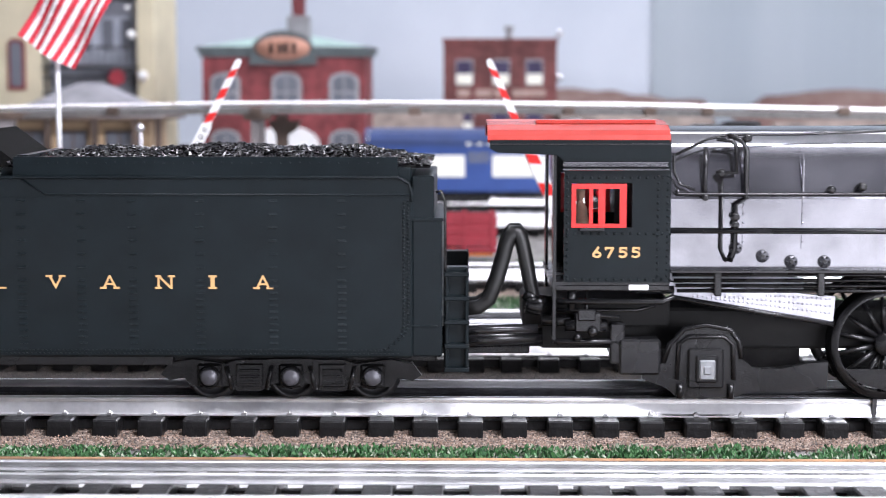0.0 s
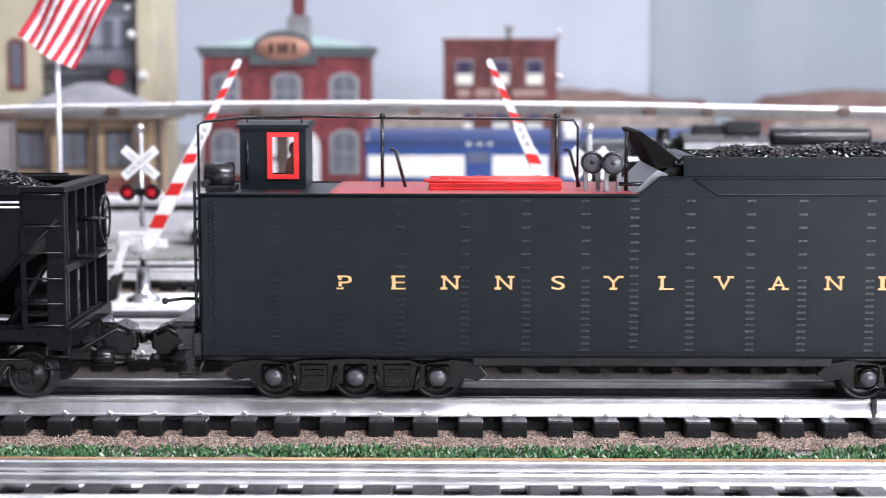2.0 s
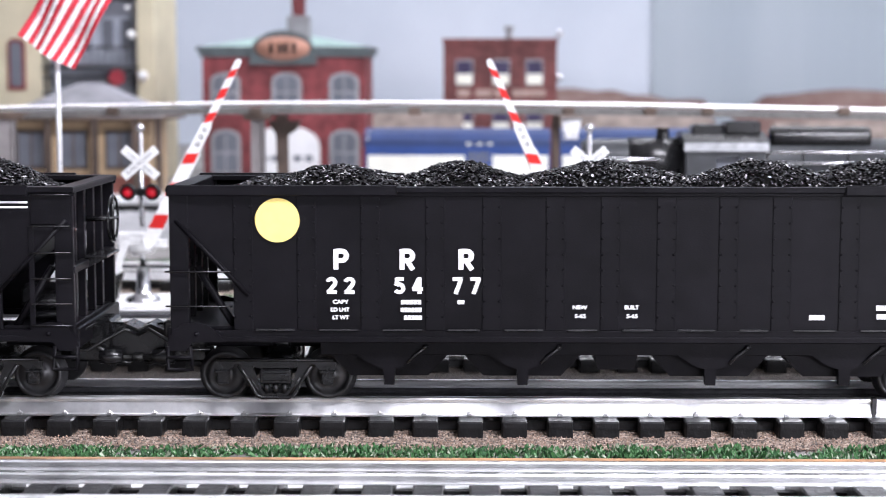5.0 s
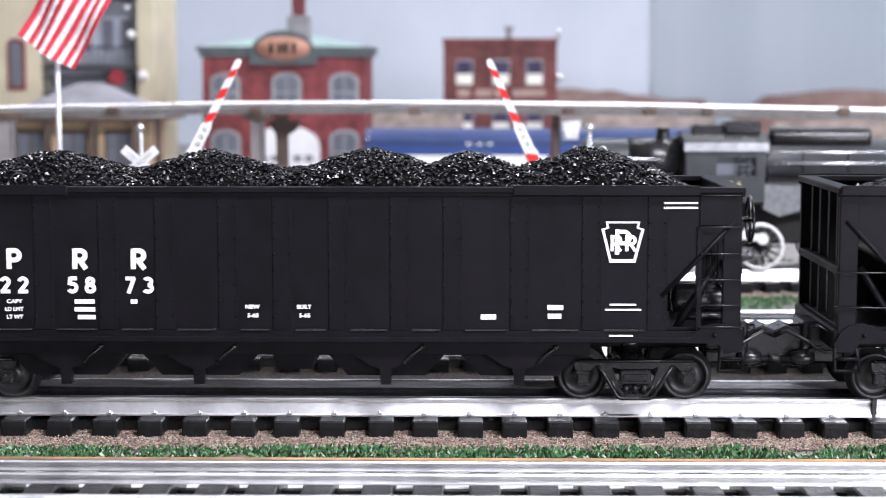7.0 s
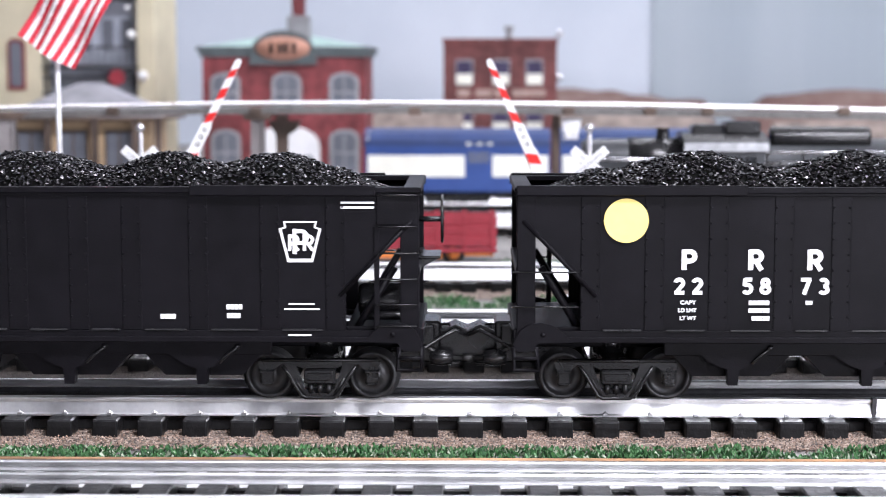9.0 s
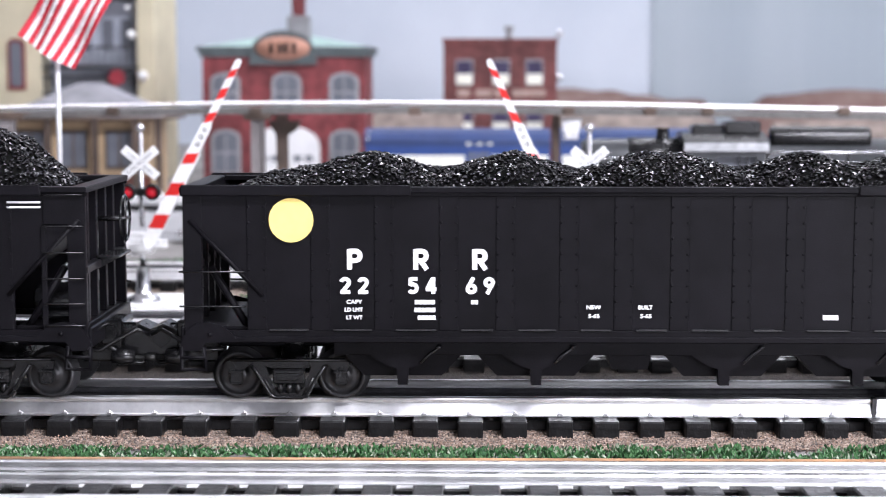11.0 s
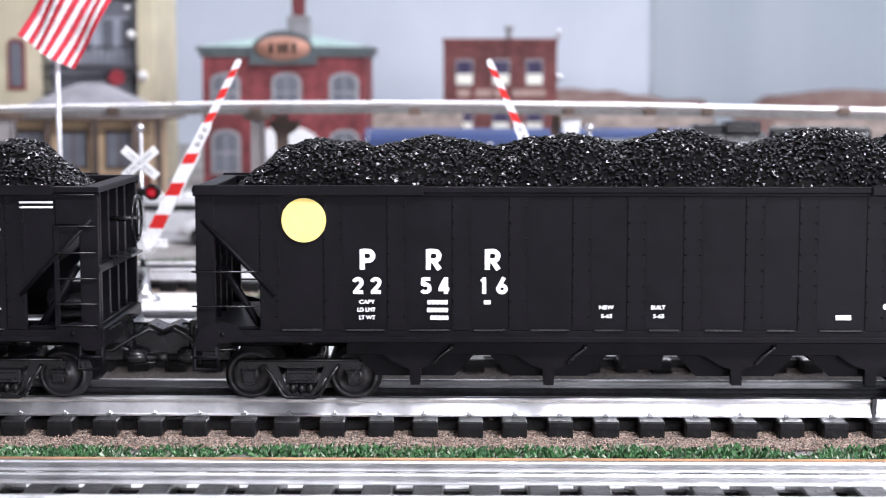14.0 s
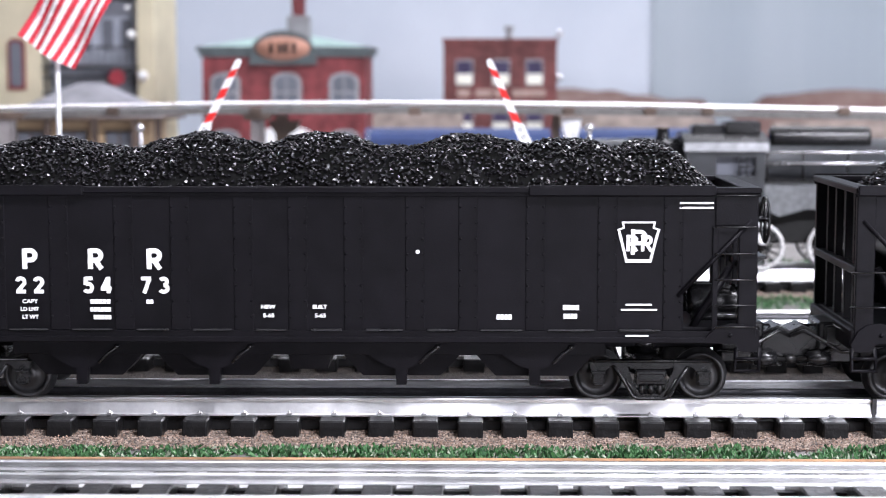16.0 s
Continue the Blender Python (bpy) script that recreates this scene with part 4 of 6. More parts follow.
    for c in (-91.5, -31.1):
        part("rail_post", G().cyl((c, 1, 70), (c, 1, 95.6), 0.65, 8).ball((c, 1, 95.4), 1.1, 8, 6).tube([(c + 2.6, 1, 84), (c + 4.6, 1, 83.2), (c + 8.2, 1, 70)], 0.6, 6), BLACK, td)
    part("grab_bar", G().cyl((-8.6, -16, 70), (-8.6, -16, 90.5), 0.7, 8), BLACK, td)
    part("bunker_wing", G().prism([(-6.4, 90.6), (-4.8, 91.0), (10.5, 79.6), (0.5, 78.6)], -W + 5, W - 5), COALDUST, td, "dark sloping bunker end plate")
    # inclined sheet, its grey carries the light falling on it
    part("slope_sheet", G().prism([(-7.5, 70.6), (0.5, 78.4), (4.0, 77.0), (1.0, 73.0)], -W + 3, W - 3), GREY, td, "slope sheet coloured grey for the light on it")
    part("deck_pipe", G().cyl((-12, -26, 73.6), (-1, -26, 73.6), 0.7, 8), BLACK, td)
    for c, y in ((-20.3, -18), (-13.7, -23)):
        lamp = part("headlight", G().lathe([(0.1, -2.4), (3.0, -2.4), (3.7, -1.6), (3.7, 2.2), (3.0, 3), (0.1, 3)], (c, y, 80.4), 24), LAMPGREY, td, "round grey lamp on twin posts")
        part("lamp_rim", G().lathe([(3.0, -2.7), (3.8, -2.7), (3.8, -1.9), (3.0, -1.9)], (c, y, 80.4), 24).ball((c, y - 2.5, 80.4), 0.8, 8, 6), BLACK, lamp)
        part("lamp_post", G().box(c - 2.8, c - 1.3, y - 1, y + 1, 71, 78.6, 0.2).box(c + 1.3, c + 2.8, y - 1, y + 1, 71, 78.6, 0.2), GREY, lamp)
    part("rear_lamp", G().lathe([(0.1, -5), (4.2, -4.6), (4.6, 0), (4.6, 5), (0.1, 5.4)], (-147, -8, 75.2), 20, "x").box(-151, -141, -14, -2, 70, 72, 0.4).cyl((-150.5, -18, 73), (-150.5, 4, 73), 1.3, 10), BLACK, td, "black rear lamp")
    g = G()
    for y in (-21, -12):
        g.box(-L - 3.4, -L - 2.4, y - 0.6, y + 0.6, 22, 74, 0.2)
    part("ladder", g, BLACK, td)
    for i in range(7):
        part("ladder_rung", G().cyl((-L - 2.9, -21, 26 + i * 7), (-L - 2.9, -12, 26 + i * 7), 0.45, 6), BLACK, td)
    part("rear_platform", G().box(-L - 10, -L - 2.5, -27, 27, 25.5, 27.5, 0.4), BLACK, td, "black end platform")
    for s in (-1, 1):
        g = G().prism([(-L - 9, 25.4), (-L - 2.6, 25.4), (-L - 2.6, 12), (-L - 5, 12), (-L - 5.6, 19)], s * 29, s * 27.4).box(-L - 8, -L - 2.6, s * 30, s * 24, 18.4, 19.6, 0.3)
        part("corner_bracket", g, BLACK, td)
    part("rear_beam", G().box(-L - 3, -L + 2, -W + 1, W - 1, 16, 24, 0.6), BLACK, td)
    for s in (-1, 1):
        part("rear_step", G().tube([(-L - 3, s * 27, 20), (-L - 5, s * 28, 15), (-L - 8, s * 28, 9.5), (-L - 1.5, s * 28, 9.5), (-L + 1, s * 28, 16)], 0.7, 6).box(-L - 8, -L - 1, s * 26, s * 30, 8.8, 9.8, 0.2), BLACK, td)
        part("cut_lever", G().tube([(-L - 2, s * 6, 32), (-L - 8, s * 10, 33), (-L - 14, s * 18, 33.2)], 0.6, 6).ball((-L - 14, s * 18, 33.2), 1.2, 8, 6), BLACK, td)
        ladder = part("front_step", G().box(L + 0.5, L + 8.6, s * 22, s * 28, 11.5, 46, 0.4), TENDER, td, "stacked dark front steps")
        for a in (1, 7.6):
            part("step_stile", G().box(L + a, L + a + 1.2, s * 28.1, s * 30, 11.5, 46, 0.3), TENDER, ladder)
        for z in (12, 20, 28, 36, 44):
            part("step_tread", G().box(L + 0.8, L + 9, s * 28.1, s * 31, z - 0.8, z + 0.6, 0.2), TENDER, ladder)
    part("brake_pipe", G().tube([(L - 2, -29, 71), (L - 0.4, -29.4, 71.6), (L + 1.0, -29.5, 68), (L + 1.2, -29.5, 30)], 0.5, 6), BLACK, td)
    coupler(td, -L - 1, -1)
    part("drawbar", G().box(L - 4, L + 30, -4, 4, 13, 16, 0.4).cyl((L - 2, -14, 19.5), (L + 34, -14, 20.5), 3.2, 12).cyl((L - 2, -24, 24), (L + 32, -24, 25), 1.6, 10), BLACK, td)
    for c in (-99.5, 99.5):
        six_wheel_truck(td, c)
    places = (-102.3, -84.6, -67.5, -49.7, -32.0, -13.8, 3.9, 22.5, 40.5, 58.8, 74.6, 91.3)
    for ch, c in zip("PENNSYLVANIA", places):
        serif_letter(ch, c, td, -W - 0.12)
    return td


def serif_letter(ch, x, parent, y):
    """A slab-serif capital: the plain letter with slab feet."""
    h, w = 4.6, 5.2
    cu = bpy.data.curves.new("words", "FONT")
    cu.body, cu.size, cu.align_x, cu.align_y, cu.extrude = ch, 0.0062, "CENTER", "CENTER", 0.00004
    tmp = new("words", cu)
    bpy.context.view_layer.update()
    me = bpy.data.meshes.new_from_object(tmp.evaluated_get(bpy.context.evaluated_depsgraph_get()))
    bpy.data.objects.remove(tmp)
    xs = [v.co.x for v in me.vertices]
    ys = [v.co.y for v in me.vertices]
    sx = (1.4 if ch == "I" else 4.4 if ch not in "AVYN" else 5.0) * 0.001 / (max(xs) - min(xs))
    sy = h * 0.001 / (max(ys) - min(ys))
    cx, cy = (max(xs) + min(xs)) / 2, (max(ys) + min(ys)) / 2
    vs = [((v.co.x - cx) * sx * 1000, v.co.z * 1000, (v.co.y - cy) * sy * 1000) for v in me.vertices]
    g = G().add(vs, [tuple(p.vertices) for p in me.polygons])
    bpy.data.meshes.remove(me)
    feet = {"P": [(-1.7, -1, 2.4), (-1.9, 1, 1.4)], "E": [(-1.9, -1, 1.2), (-1.9, 1, 1.2)], "N": [(-2.2, -1, 2.2), (-2.2, 1, 1.8), (2.2, 1, 2.2)], "Y": [(0, -1, 2.6), (-2.3, 1, 2.0), (2.3, 1, 2.0)],
            "L": [(-1.8, 1, 2.6), (-1.9, -1, 1.4)], "V": [(-2.2, 1, 2.2), (2.2, 1, 2.2)], "A": [(-2.2, -1, 2.2), (2.2, -1, 2.2)], "I": [(0, -1, 2.8), (0, 1, 2.8)], "S": []}[ch]
    for fx, s, fw in feet:
        g.box(fx - fw / 2, fx + fw / 2, -0.06, 0.04, s * h / 2, s * (h / 2 - 0.7))
    return part("lettering", g, GOLD, parent, "gold serif capital", (x, y, 41.3))


CARS.append((tender(-158.3), -158.3))


# ---- locomotive ----
def spoked_wheel(name, r, spokes, parent, at, label, material):
    """A pair of spoked wheels on one axle, with rims, spokes and counterweights as parts."""
    wheel = part(name, G().lathe([(0.1, -19.8), (3.6, -19.8), (4.4, -19), (4.4, -15), (1.8, -14.6), (1.8, 14.6), (4.4, 15), (4.4, 19), (3.6, 19.8), (0.1, 19.8)], (0, 0, 0), 20), material, parent, label, at)
    for s in (-1, 1):
        prof = [(r - 2.6, -19.2), (r - 0.2, -19.2), (r, -18.8), (r + 0.1, -16.2), (r + 1.1, -15.6), (r + 1.1, -14.8), (r - 2.6, -14.8), (r - 2.6, -19.2)]
        part("rim", G().lathe([(a, b * s) for a, b in prof], (0, 0, 0), 44), material, wheel)
        part("counterweight", G().prism([(-r * 0.75, -r * 0.45), (-r * 0.45, -r * 0.72), (0, -r * 0.84), (r * 0.45, -r * 0.72), (r * 0.75, -r * 0.45)], -18.8 * s, -15.2 * s), material, wheel)
        me = G().tube([(3.5, -17.2 * s, 0), (r - 2, -17.2 * s, 0)], [1.1, 0.75], 6).mesh("spoke", material)
        for k in range(spokes):
            part("spoke", me, material, wheel).rotation_euler[1] = 2 * math.pi * k / spokes
    WHEELS.append((wheel, at, r))
    return wheel


def loco(x):
    lo = thing("steam_locomotive", x, 16.8, 0, "dark green-black steam locomotive with red cab roof", "locomotive")
    W = 31.0
    for s in (-1, 1):
        a, b = s * W, s * (W - 1.0)
        g = G().box(-17.0, 18, a, b, 41.4, 59.6).box(-17.0, -14.6, a, b, 59.6, 74.2).box(5.3, 18, a, b, 59.6, 74.2).box(-17.0, 18, a, b, 74.2, 84.5)
        side = part("cab_side", g, TENDER, lo)
        rv = G()
        k = -16.0
        while k < 18:
            for z in (42.4, 57.6, 76.0):
                rv.ball((k, a, z), 0.48, 6, 4)
            k += 2.6
        z = 43.5
        while z < 79:
            for c in (-16.0, 13.8, 17.0):
                rv.ball((c, a, z), 0.48, 6, 4)
            z += 2.2
        part("rivets", rv, TENDER, side)["kind"] = "stuff"
        f = G().box(-14.6, -13.2, a + s * 0.5, b, 59.6, 74).box(-14.6, 3.4, a + s * 0.5, b, 72.4, 74).box(-14.6, 3.4, a + s * 0.5, b, 59.6, 60.8).box(-5.8, -3.6, a + s * 0.5, b, 60, 74).box(1.2, 3.4, a + s * 0.5, b, 60, 74).box(-8.8, -7.6, a + s * 0.2, b, 60, 74)
        part("window_frame", f, RED, side, "bright red sliding window frame")
        part("arm_rest", G().box(-12, -3.8, a + s * 1.2, a, 58.4, 59.6, 0.3), BLACK, side)
        part("gutter", G().box(-17.5, 17, a + s * 1.0, a, 79.4, 81.2, 0.3).box(-17.5, 17, a + s * 1.4, a, 78.4, 79.0, 0.1), BOILER, side)
        part("upper_panel", G().prism([(-41.5, 88.3), (17.4, 88.3), (17.4, 81.4), (-17, 81.4), (-19.5, 83.4), (-39, 84.2), (-41.5, 85.5)], a - s * 0.1 + s * 0.5, b), TENDER, lo)
        part("pinstripe", G().box(-41.5, 17.4, a + s * 0.62, a, 86.7, 87.2), BLACK, lo)
    prof = [(-31.6, 88.2), (-31.0, 90.2), (-28.6, 92.0), (-22, 93.9), (-12, 95.0), (0, 95.3), (12, 95.0), (22, 93.9), (28.6, 92.0), (31.0, 90.2), (31.6, 88.2)]
    prof = [(y, 88.4 + (z - 88.2) * 0.82) for y, z in prof]
    inner = [(y * 0.96, z - 1.0) for y, z in prof[::-1]]
    roof = part("cab_roof", G().prism(prof + inner, -42.2, 17.6, "x"), ROOFRED, lo, "glossy red curved cab roof")
    part("roof_hatch", G().box(-26, 14, -20, -10, 93.2, 94.5, 0.3), ROOFRED, roof)
    part("cab_front", G().prism([(-30, 41.4), (30, 41.4), (30, 88), (22, 93), (0, 94.4), (-22, 93), (-30, 88)], 17, 18, "x"), TENDER, lo)
    part("cab_floor", G().box(-21, 18, -30, 30, 39.6, 41.4).box(-20.5, -19.5, -30, -22, 22, 84).box(-20.5, -19.5, 22, 30, 22, 84), BLACK, lo)
    part("backhead", G().prism([(-18, 41.4), (18, 41.4), (20, 60), (18, 80), (0, 85), (-18, 80), (-20, 60)], 4, 17, "x"), DARK, lo)
    figure_in(lo, -11, -20, 55, 19)
    # boiler: squared firebox, then a round tapering barrel
    half = [(26.4, 45), (26.4, 57), (26.4, 68.6), (26.4, 69.6), (26.0, 70.8), (25.0, 74.5), (23.6, 80), (22.2, 85.4), (20.6, 88.4), (17.6, 90.2), (10, 91.6)]
    fb = [(-y, z) for y, z in half] + [(0, 92.0)] + [(y, z) for y, z in half[::-1]]
    g = G()
    n = len(fb)
    vs = [(18.0, y, z) for y, z in fb] + [(64, y, z) for y, z in fb] + [(150, y * 0.98, z) for y, z in fb]
    fs = [(k * n + i, k * n + (i + 1) % n, (k + 1) * n + (i + 1) % n, (k + 1) * n + i) for k in range(2) for i in range(n - 1)]
    part("firebox", g.add(vs, fs, True), BOILER, lo, "satin dark grey firebox casing")
    part("boiler", G().lathe([(0.1, 148), (23.5, 148), (22.6, 220), (21.2, 280), (21.2, 318), (19.5, 321), (0.1, 322)], (0, 0, 69), 40, "x"), BOILER, lo)
    part("smokebox_door", G().lathe([(16, 320), (15, 324), (8, 326), (0.1, 326.6)], (0, 0, 69), 30, "x"), BLACK, lo)
    part("chimney", G().lathe([(7, 86), (5.4, 90), (5.4, 96), (6.4, 97)], (302, 0, 0), 20, "z"), BLACK, lo)
    part("steam_dome", G().lathe([(15, 88), (12, 92), (10, 95), (0.1, 97)], (190, 0, 0), 24, "z"), BOILER, lo)
    for s in (-1, 1):
        for c in (42.5, 62.0, 98, 132):
            rv = G()
            z = 48.0
            while z < 88:
                yy = 26.7 if 52 < z < 82 else 25.6
                rv.ball((c, s * yy, z), 0.4, 6, 4)
                z += 3.2
            rv.box(c - 0.25, c + 0.25, s * 26.9, s * 25, 52, 82)
            part("boiler_band", rv, BOILER, lo)
        # rods and pipes along the firebox
        for nm, pts, r in (("handrail", [(18, 29, 58.2), (160, 29, 58.0)], 0.75), ("pipe", [(20, 28.5, 72.4), (20.5, 28.5, 70.6), (26, 28.5, 70.4), (150, 28.5, 70.6)], 0.6), ("pipe", [(19, 28.8, 84), (19, 28.8, 78), (21, 28.8, 74), (26, 28.8, 71.8)], 0.5),
                           ("pipe", [(29.5, 28, 86), (29.5, 28, 69)], 0.8), ("pipe", [(35, 28, 77), (35, 28, 52), (36.8, 28, 48)], 0.55), ("pipe", [(37, 27.5, 90), (41.5, 28, 88), (43, 28.2, 85), (43, 28.2, 69), (39.5, 28.2, 67), (39.5, 28.2, 52), (38, 28, 48)], 0.9),
                           ("pipe", [(19, 28, 83), (30, 27.5, 88.5), (37, 27, 90), (60, 24, 90), (120, 22, 92)], 0.5), ("pipe", [(33, 28, 88.6), (38, 28, 88.2), (39.6, 28, 86), (39.6, 28, 77.6), (33, 28, 77.4)], 0.8)):
            part(nm, G().tube([(p[0], s * p[1], p[2]) for p in pts], r, 7), BLACK, lo)
        for c, z, r in ((40, 52.5, 2.2), (49, 49.8, 1.7), (58.5, 48, 1.7), (69.5, 48, 1.7), (71, 72, 1.3), (81, 73, 1.5), (34.8, 77.4, 1.4), (39.5, 63, 1.5), (39.5, 60.4, 1.3), (29.5, 69.4, 1.2), (43, 89, 1.5)):
            if z < 53:
                v = part("washout_plug", G().lathe([(0.1, -0.4), (2.1, -0.4), (2.3, 0.6), (0.1, 0.6)], (c, s * 26.8, z), 20), LAMPGREY, lo, "round grey washout plug")
                for q in range(6):
                    part("plug_bolt", G().ball((c + 1.5 * math.cos(q * 1.047), s * 27.3, z + 1.5 * math.sin(q * 1.047)), 0.38, 6, 4), BLACK, v)
                part("plug_nut", G().cyl((c, s * 26.8, z), (c, s * 28.0, z), 0.7, 6), BLACK, v)
            else:
                part("valve", G().lathe([(0.1, -1.2), (r, -1.2), (r, 0.8), (0.1, 0.8)], (c, s * 28, z), 10).cyl((c, s * 29.5, z), (c, s * 26, z), r * 0.5, 8), BLACK, lo)
        part("running_board", G().box(18, 165, s * 32, s * 24, 44.6, 45.6, 0.2), BLACK, lo)
        for i, z in enumerate((43.8, 41.9, 40.0, 38.2)):
            part("pipe", G().tube([(19 + i * 0.6, s * (29 - i * 0.6), z), (165, s * (29 - i * 0.6), z)], 0.62, 7), BLACK, lo)
        for c in (34, 68, 110):
            part("pipe_clamp", G().box(c - 1.2, c + 1.2, s * 30.2, s * 27, 36.8, 44.8, 0.3), BLACK, lo)
        # sloping ash pan side with rivets
        a = s * 26
        pan = part("ash_pan", G().prism([(17, 41), (19, 36.5), (24, 35.4), (73, 27.2), (73.6, 36.2)], a, a - s * 2), PAN, lo, "pale riveted sloping ash pan plate")
        rv = G()
        for j in range(34):
            t = j / 33
            xx = 22 + t * 50
            lower = 36.4 - t * 8.2
            for k in range(1, 4):
                zz = lower + k * (0.5 + 1.9 * t)
                if zz < 36.5:
                    rv.ball((xx, a, zz), 0.42, 6, 4)
        part("rivets", rv, PAN, pan)["kind"] = "stuff"
        part("pan_edge", G().tube([(19, a + s * 0.6, 36.0), (73, a + s * 0.6, 27.0)], 0.9, 6), BLACK, pan)
        # trailing truck frame
        a = s * 25
        fr = [(10, 8), (11, 12), (17, 13.5), (19, 20), (24, 25.2), (31, 26.4), (39, 25), (42, 21), (43, 15), (47, 11.8), (56, 11.4), (66, 13.5), (72, 14), (72, 5), (60, 3.6), (46, 3.8), (40, 1.6), (22, 1.6), (18, 5)]
        tf = part("trailing_truck_frame", G().prism(fr, a, a - s * 3), TRUCK, lo, "black cast trailing truck frame")
        part("truck_lip", G().tube([(p[0], a + s * 0.1, p[1]) for p in fr[2:9]], 0.9, 6).tube([(21.5, a + s * 0.4, 8), (22, a + s * 0.4, 20), (25, a + s * 0.4, 22.5), (37, a + s * 0.4, 22.5), (40, a + s * 0.4, 20), (40.5, a + s * 0.4, 8)], 0.8, 6), TRUCK, tf)
        part("journal_box", G().box(25, 37, a + s * 1.4, a, 5, 18.4, 0.8).box(27.5, 35, a + s * 2.2, a, 7, 16.4, 0.6), TRUCK, tf)
        part("journal_cover", G().box(28.6, 34, a + s * 3.0, a + s * 1.8, 8.2, 15.0, 0.5).box(30, 32.6, a + s * 3.4, a, 10, 13, 0.4), GREY, tf, "grey square journal cover")
        for c in (22.5, 39.5):
            part("spring", G().cyl((c, a + s * 0.5, 1.6), (c, a + s * 0.5, 6.5), 1.2, 8), TRUCK, tf)
        part("frame_box", G().box(2, 16, s * 26, s * 16, 9.5, 21.5, 0.8).box(-1, 4, s * 25, s * 20, 13, 27, 0.6), BLACK, lo)
    part("cylinder_block", G().box(268, 302, -31, 31, 8, 38, 3), BLACK, lo)
    part("pilot", G().prism([(335, 2.5), (335, 12), (322, 20), (322, 2.5)], -24, 24), BLACK, lo)
    part("main_frame", G().box(-24, 330, -11, 11, 16, 30, 1).box(-30, 20, -16, 16, 24, 34, 1), DARK, lo)
    # plumbing under the cab
    part("injector", G().box(-13, -4, -27, -20, 24, 31, 0.6).cyl((-16, -24, 26), (-2, -24, 26), 2.2, 10).box(-12, -6, -28, -24, 28, 32, 0.4).ball((-7, -27.5, 24.5), 1.8, 8, 6).ball((-12, -27, 22.4), 1.4, 8, 6), BLACK, lo, "dark metal injector")
    for pts, r in (([(-19, -28, 34.6), (16, -28, 34.6), (20, -28, 36.5)], 1.0), ([(-19, -26, 31.5), (8, -26, 31.5), (14, -25, 33)], 0.7), ([(-14, -27, 40), (-14, -27, 32)], 1.6), ([(-9, -26, 40), (-9, -26, 30), (2, -26, 29)], 0.8), ([(-24, -22, 27.6), (-10, -22, 27.6)], 2.2),
                   ([(-20, -24, 20.5), (2, -24, 20.5)], 1.1), ([(2, -26, 40), (8, -26, 38.6), (20, -26, 38.4)], 1.4)):
        part("pipe", G().tube(pts, r, 8), BLACK, lo)
    part("cab_sill", G().box(-19.5, 18, -30.5, -28, 38.6, 40.4, 0.3).box(-10, -6, -29, -27, 40, 42, 0.2).box(12, 16, -29, -27, 40, 42, 0.2), BLACK, lo)
    for y in (-19, -9):
        pts = [(-49, y, 31), (-45, y, 31.4), (-41.4, y, 34), (-38.6, y, 41), (-36.4, y, 49), (-35.4, y, 53), (-34.4, y, 55.6), (-33.2, y, 57.0), (-32.0, y, 57.0), (-31.0, y, 55.8), (-30.2, y, 53), (-29.2, y, 48.6), (-27.6, y, 40), (-26, y, 33.6), (-23.6, y, 31.8), (-20, y, 31.6)]
        part("hose", G().tube(pts, 2.5, 10), RUBBER, lo, "thick black rubber water hose")
    part("hose_fitting", G().cyl((-29, -19, 33), (-20, -19, 31.5), 3.6, 14).cyl((-28, -19, 33), (-26, -19, 36), 3.2, 12), BLACK, lo)
    num = block_text(G(), "6755", 0.2, 51.4, 3.7, 4.25, 0.2, -W - 0.3, 1.35)
    for k, dz in ((1, 1.0), (2, 1.0), (3, 1.0)):
        num.box(0.2 + (k - 1.5) * 4.25 - (1.6 if k == 1 else -0.9), 0.2 + (k - 1.5) * 4.25 - (1.1 if k == 1 else -1.4), -W - 0.34, -W - 0.3, 51.4 + 0.7, 51.4 + 1.85)
    part("lettering", num, GOLD, lo, "gold slab-serif cab figures")
    part("builder_plate", G().box(4.4, 11, -30.9, -28, 38.8, 40.6, 0.2), WHITE, lo, "small white builder plate")
    spoked_wheel("trailing_wheel", 10.5, 9, lo, (31, 0, 10.5), "", WHEEL)
    for k in range(4):
        spoked_wheel("drive_wheel", 19.0, 15, lo, (93 + k * 41.0, 0, 19.0), "black spoked drive wheel", TRUCK)
    for k in range(2):
        at = (268 + k * 36.0, 0, 8.0)
        w = part("pilot_wheel", WHEELSET, WHEEL, lo, "", at)
        WHEELS.append((w, at, 8.0))
    for s in (-1, 1):
        part("side_rod", G().box(92, 218, s * 21.4, s * 19.8, 12, 15.4, 0.5), GREY, lo, "grey steel side rod")
    return lo


CARS.append((loco(49.3), 49.3))


# ---- scenery behind the train ----
CREAM = mat("cream_wall", (0.62, 0.56, 0.40), 0.7, 0, 0.06, 30)
BRICKRED = mat("red_brick", (0.20, 0.042, 0.046), 0.75, 0, 0.2, 90, 0.4, 500)
BRICKBROWN = mat("brown_brick", (0.15, 0.050, 0.048), 0.8, 0, 0.2, 90, 0.4, 500)
CORNICE = mat("grey_green_cornice", (0.09, 0.11, 0.115), 0.6, 0, 0.1, 60)
COPPER = mat("pale_copper_roof", (0.28, 0.40, 0.37), 0.6, 0, 0.1, 40)
GLASS = mat("dusky_pane", (0.17, 0.18, 0.21), 0.2, 0, 0.1, 30)
STONE = mat("grey_stone", (0.30, 0.30, 0.31), 0.7, 0, 0.1, 60)
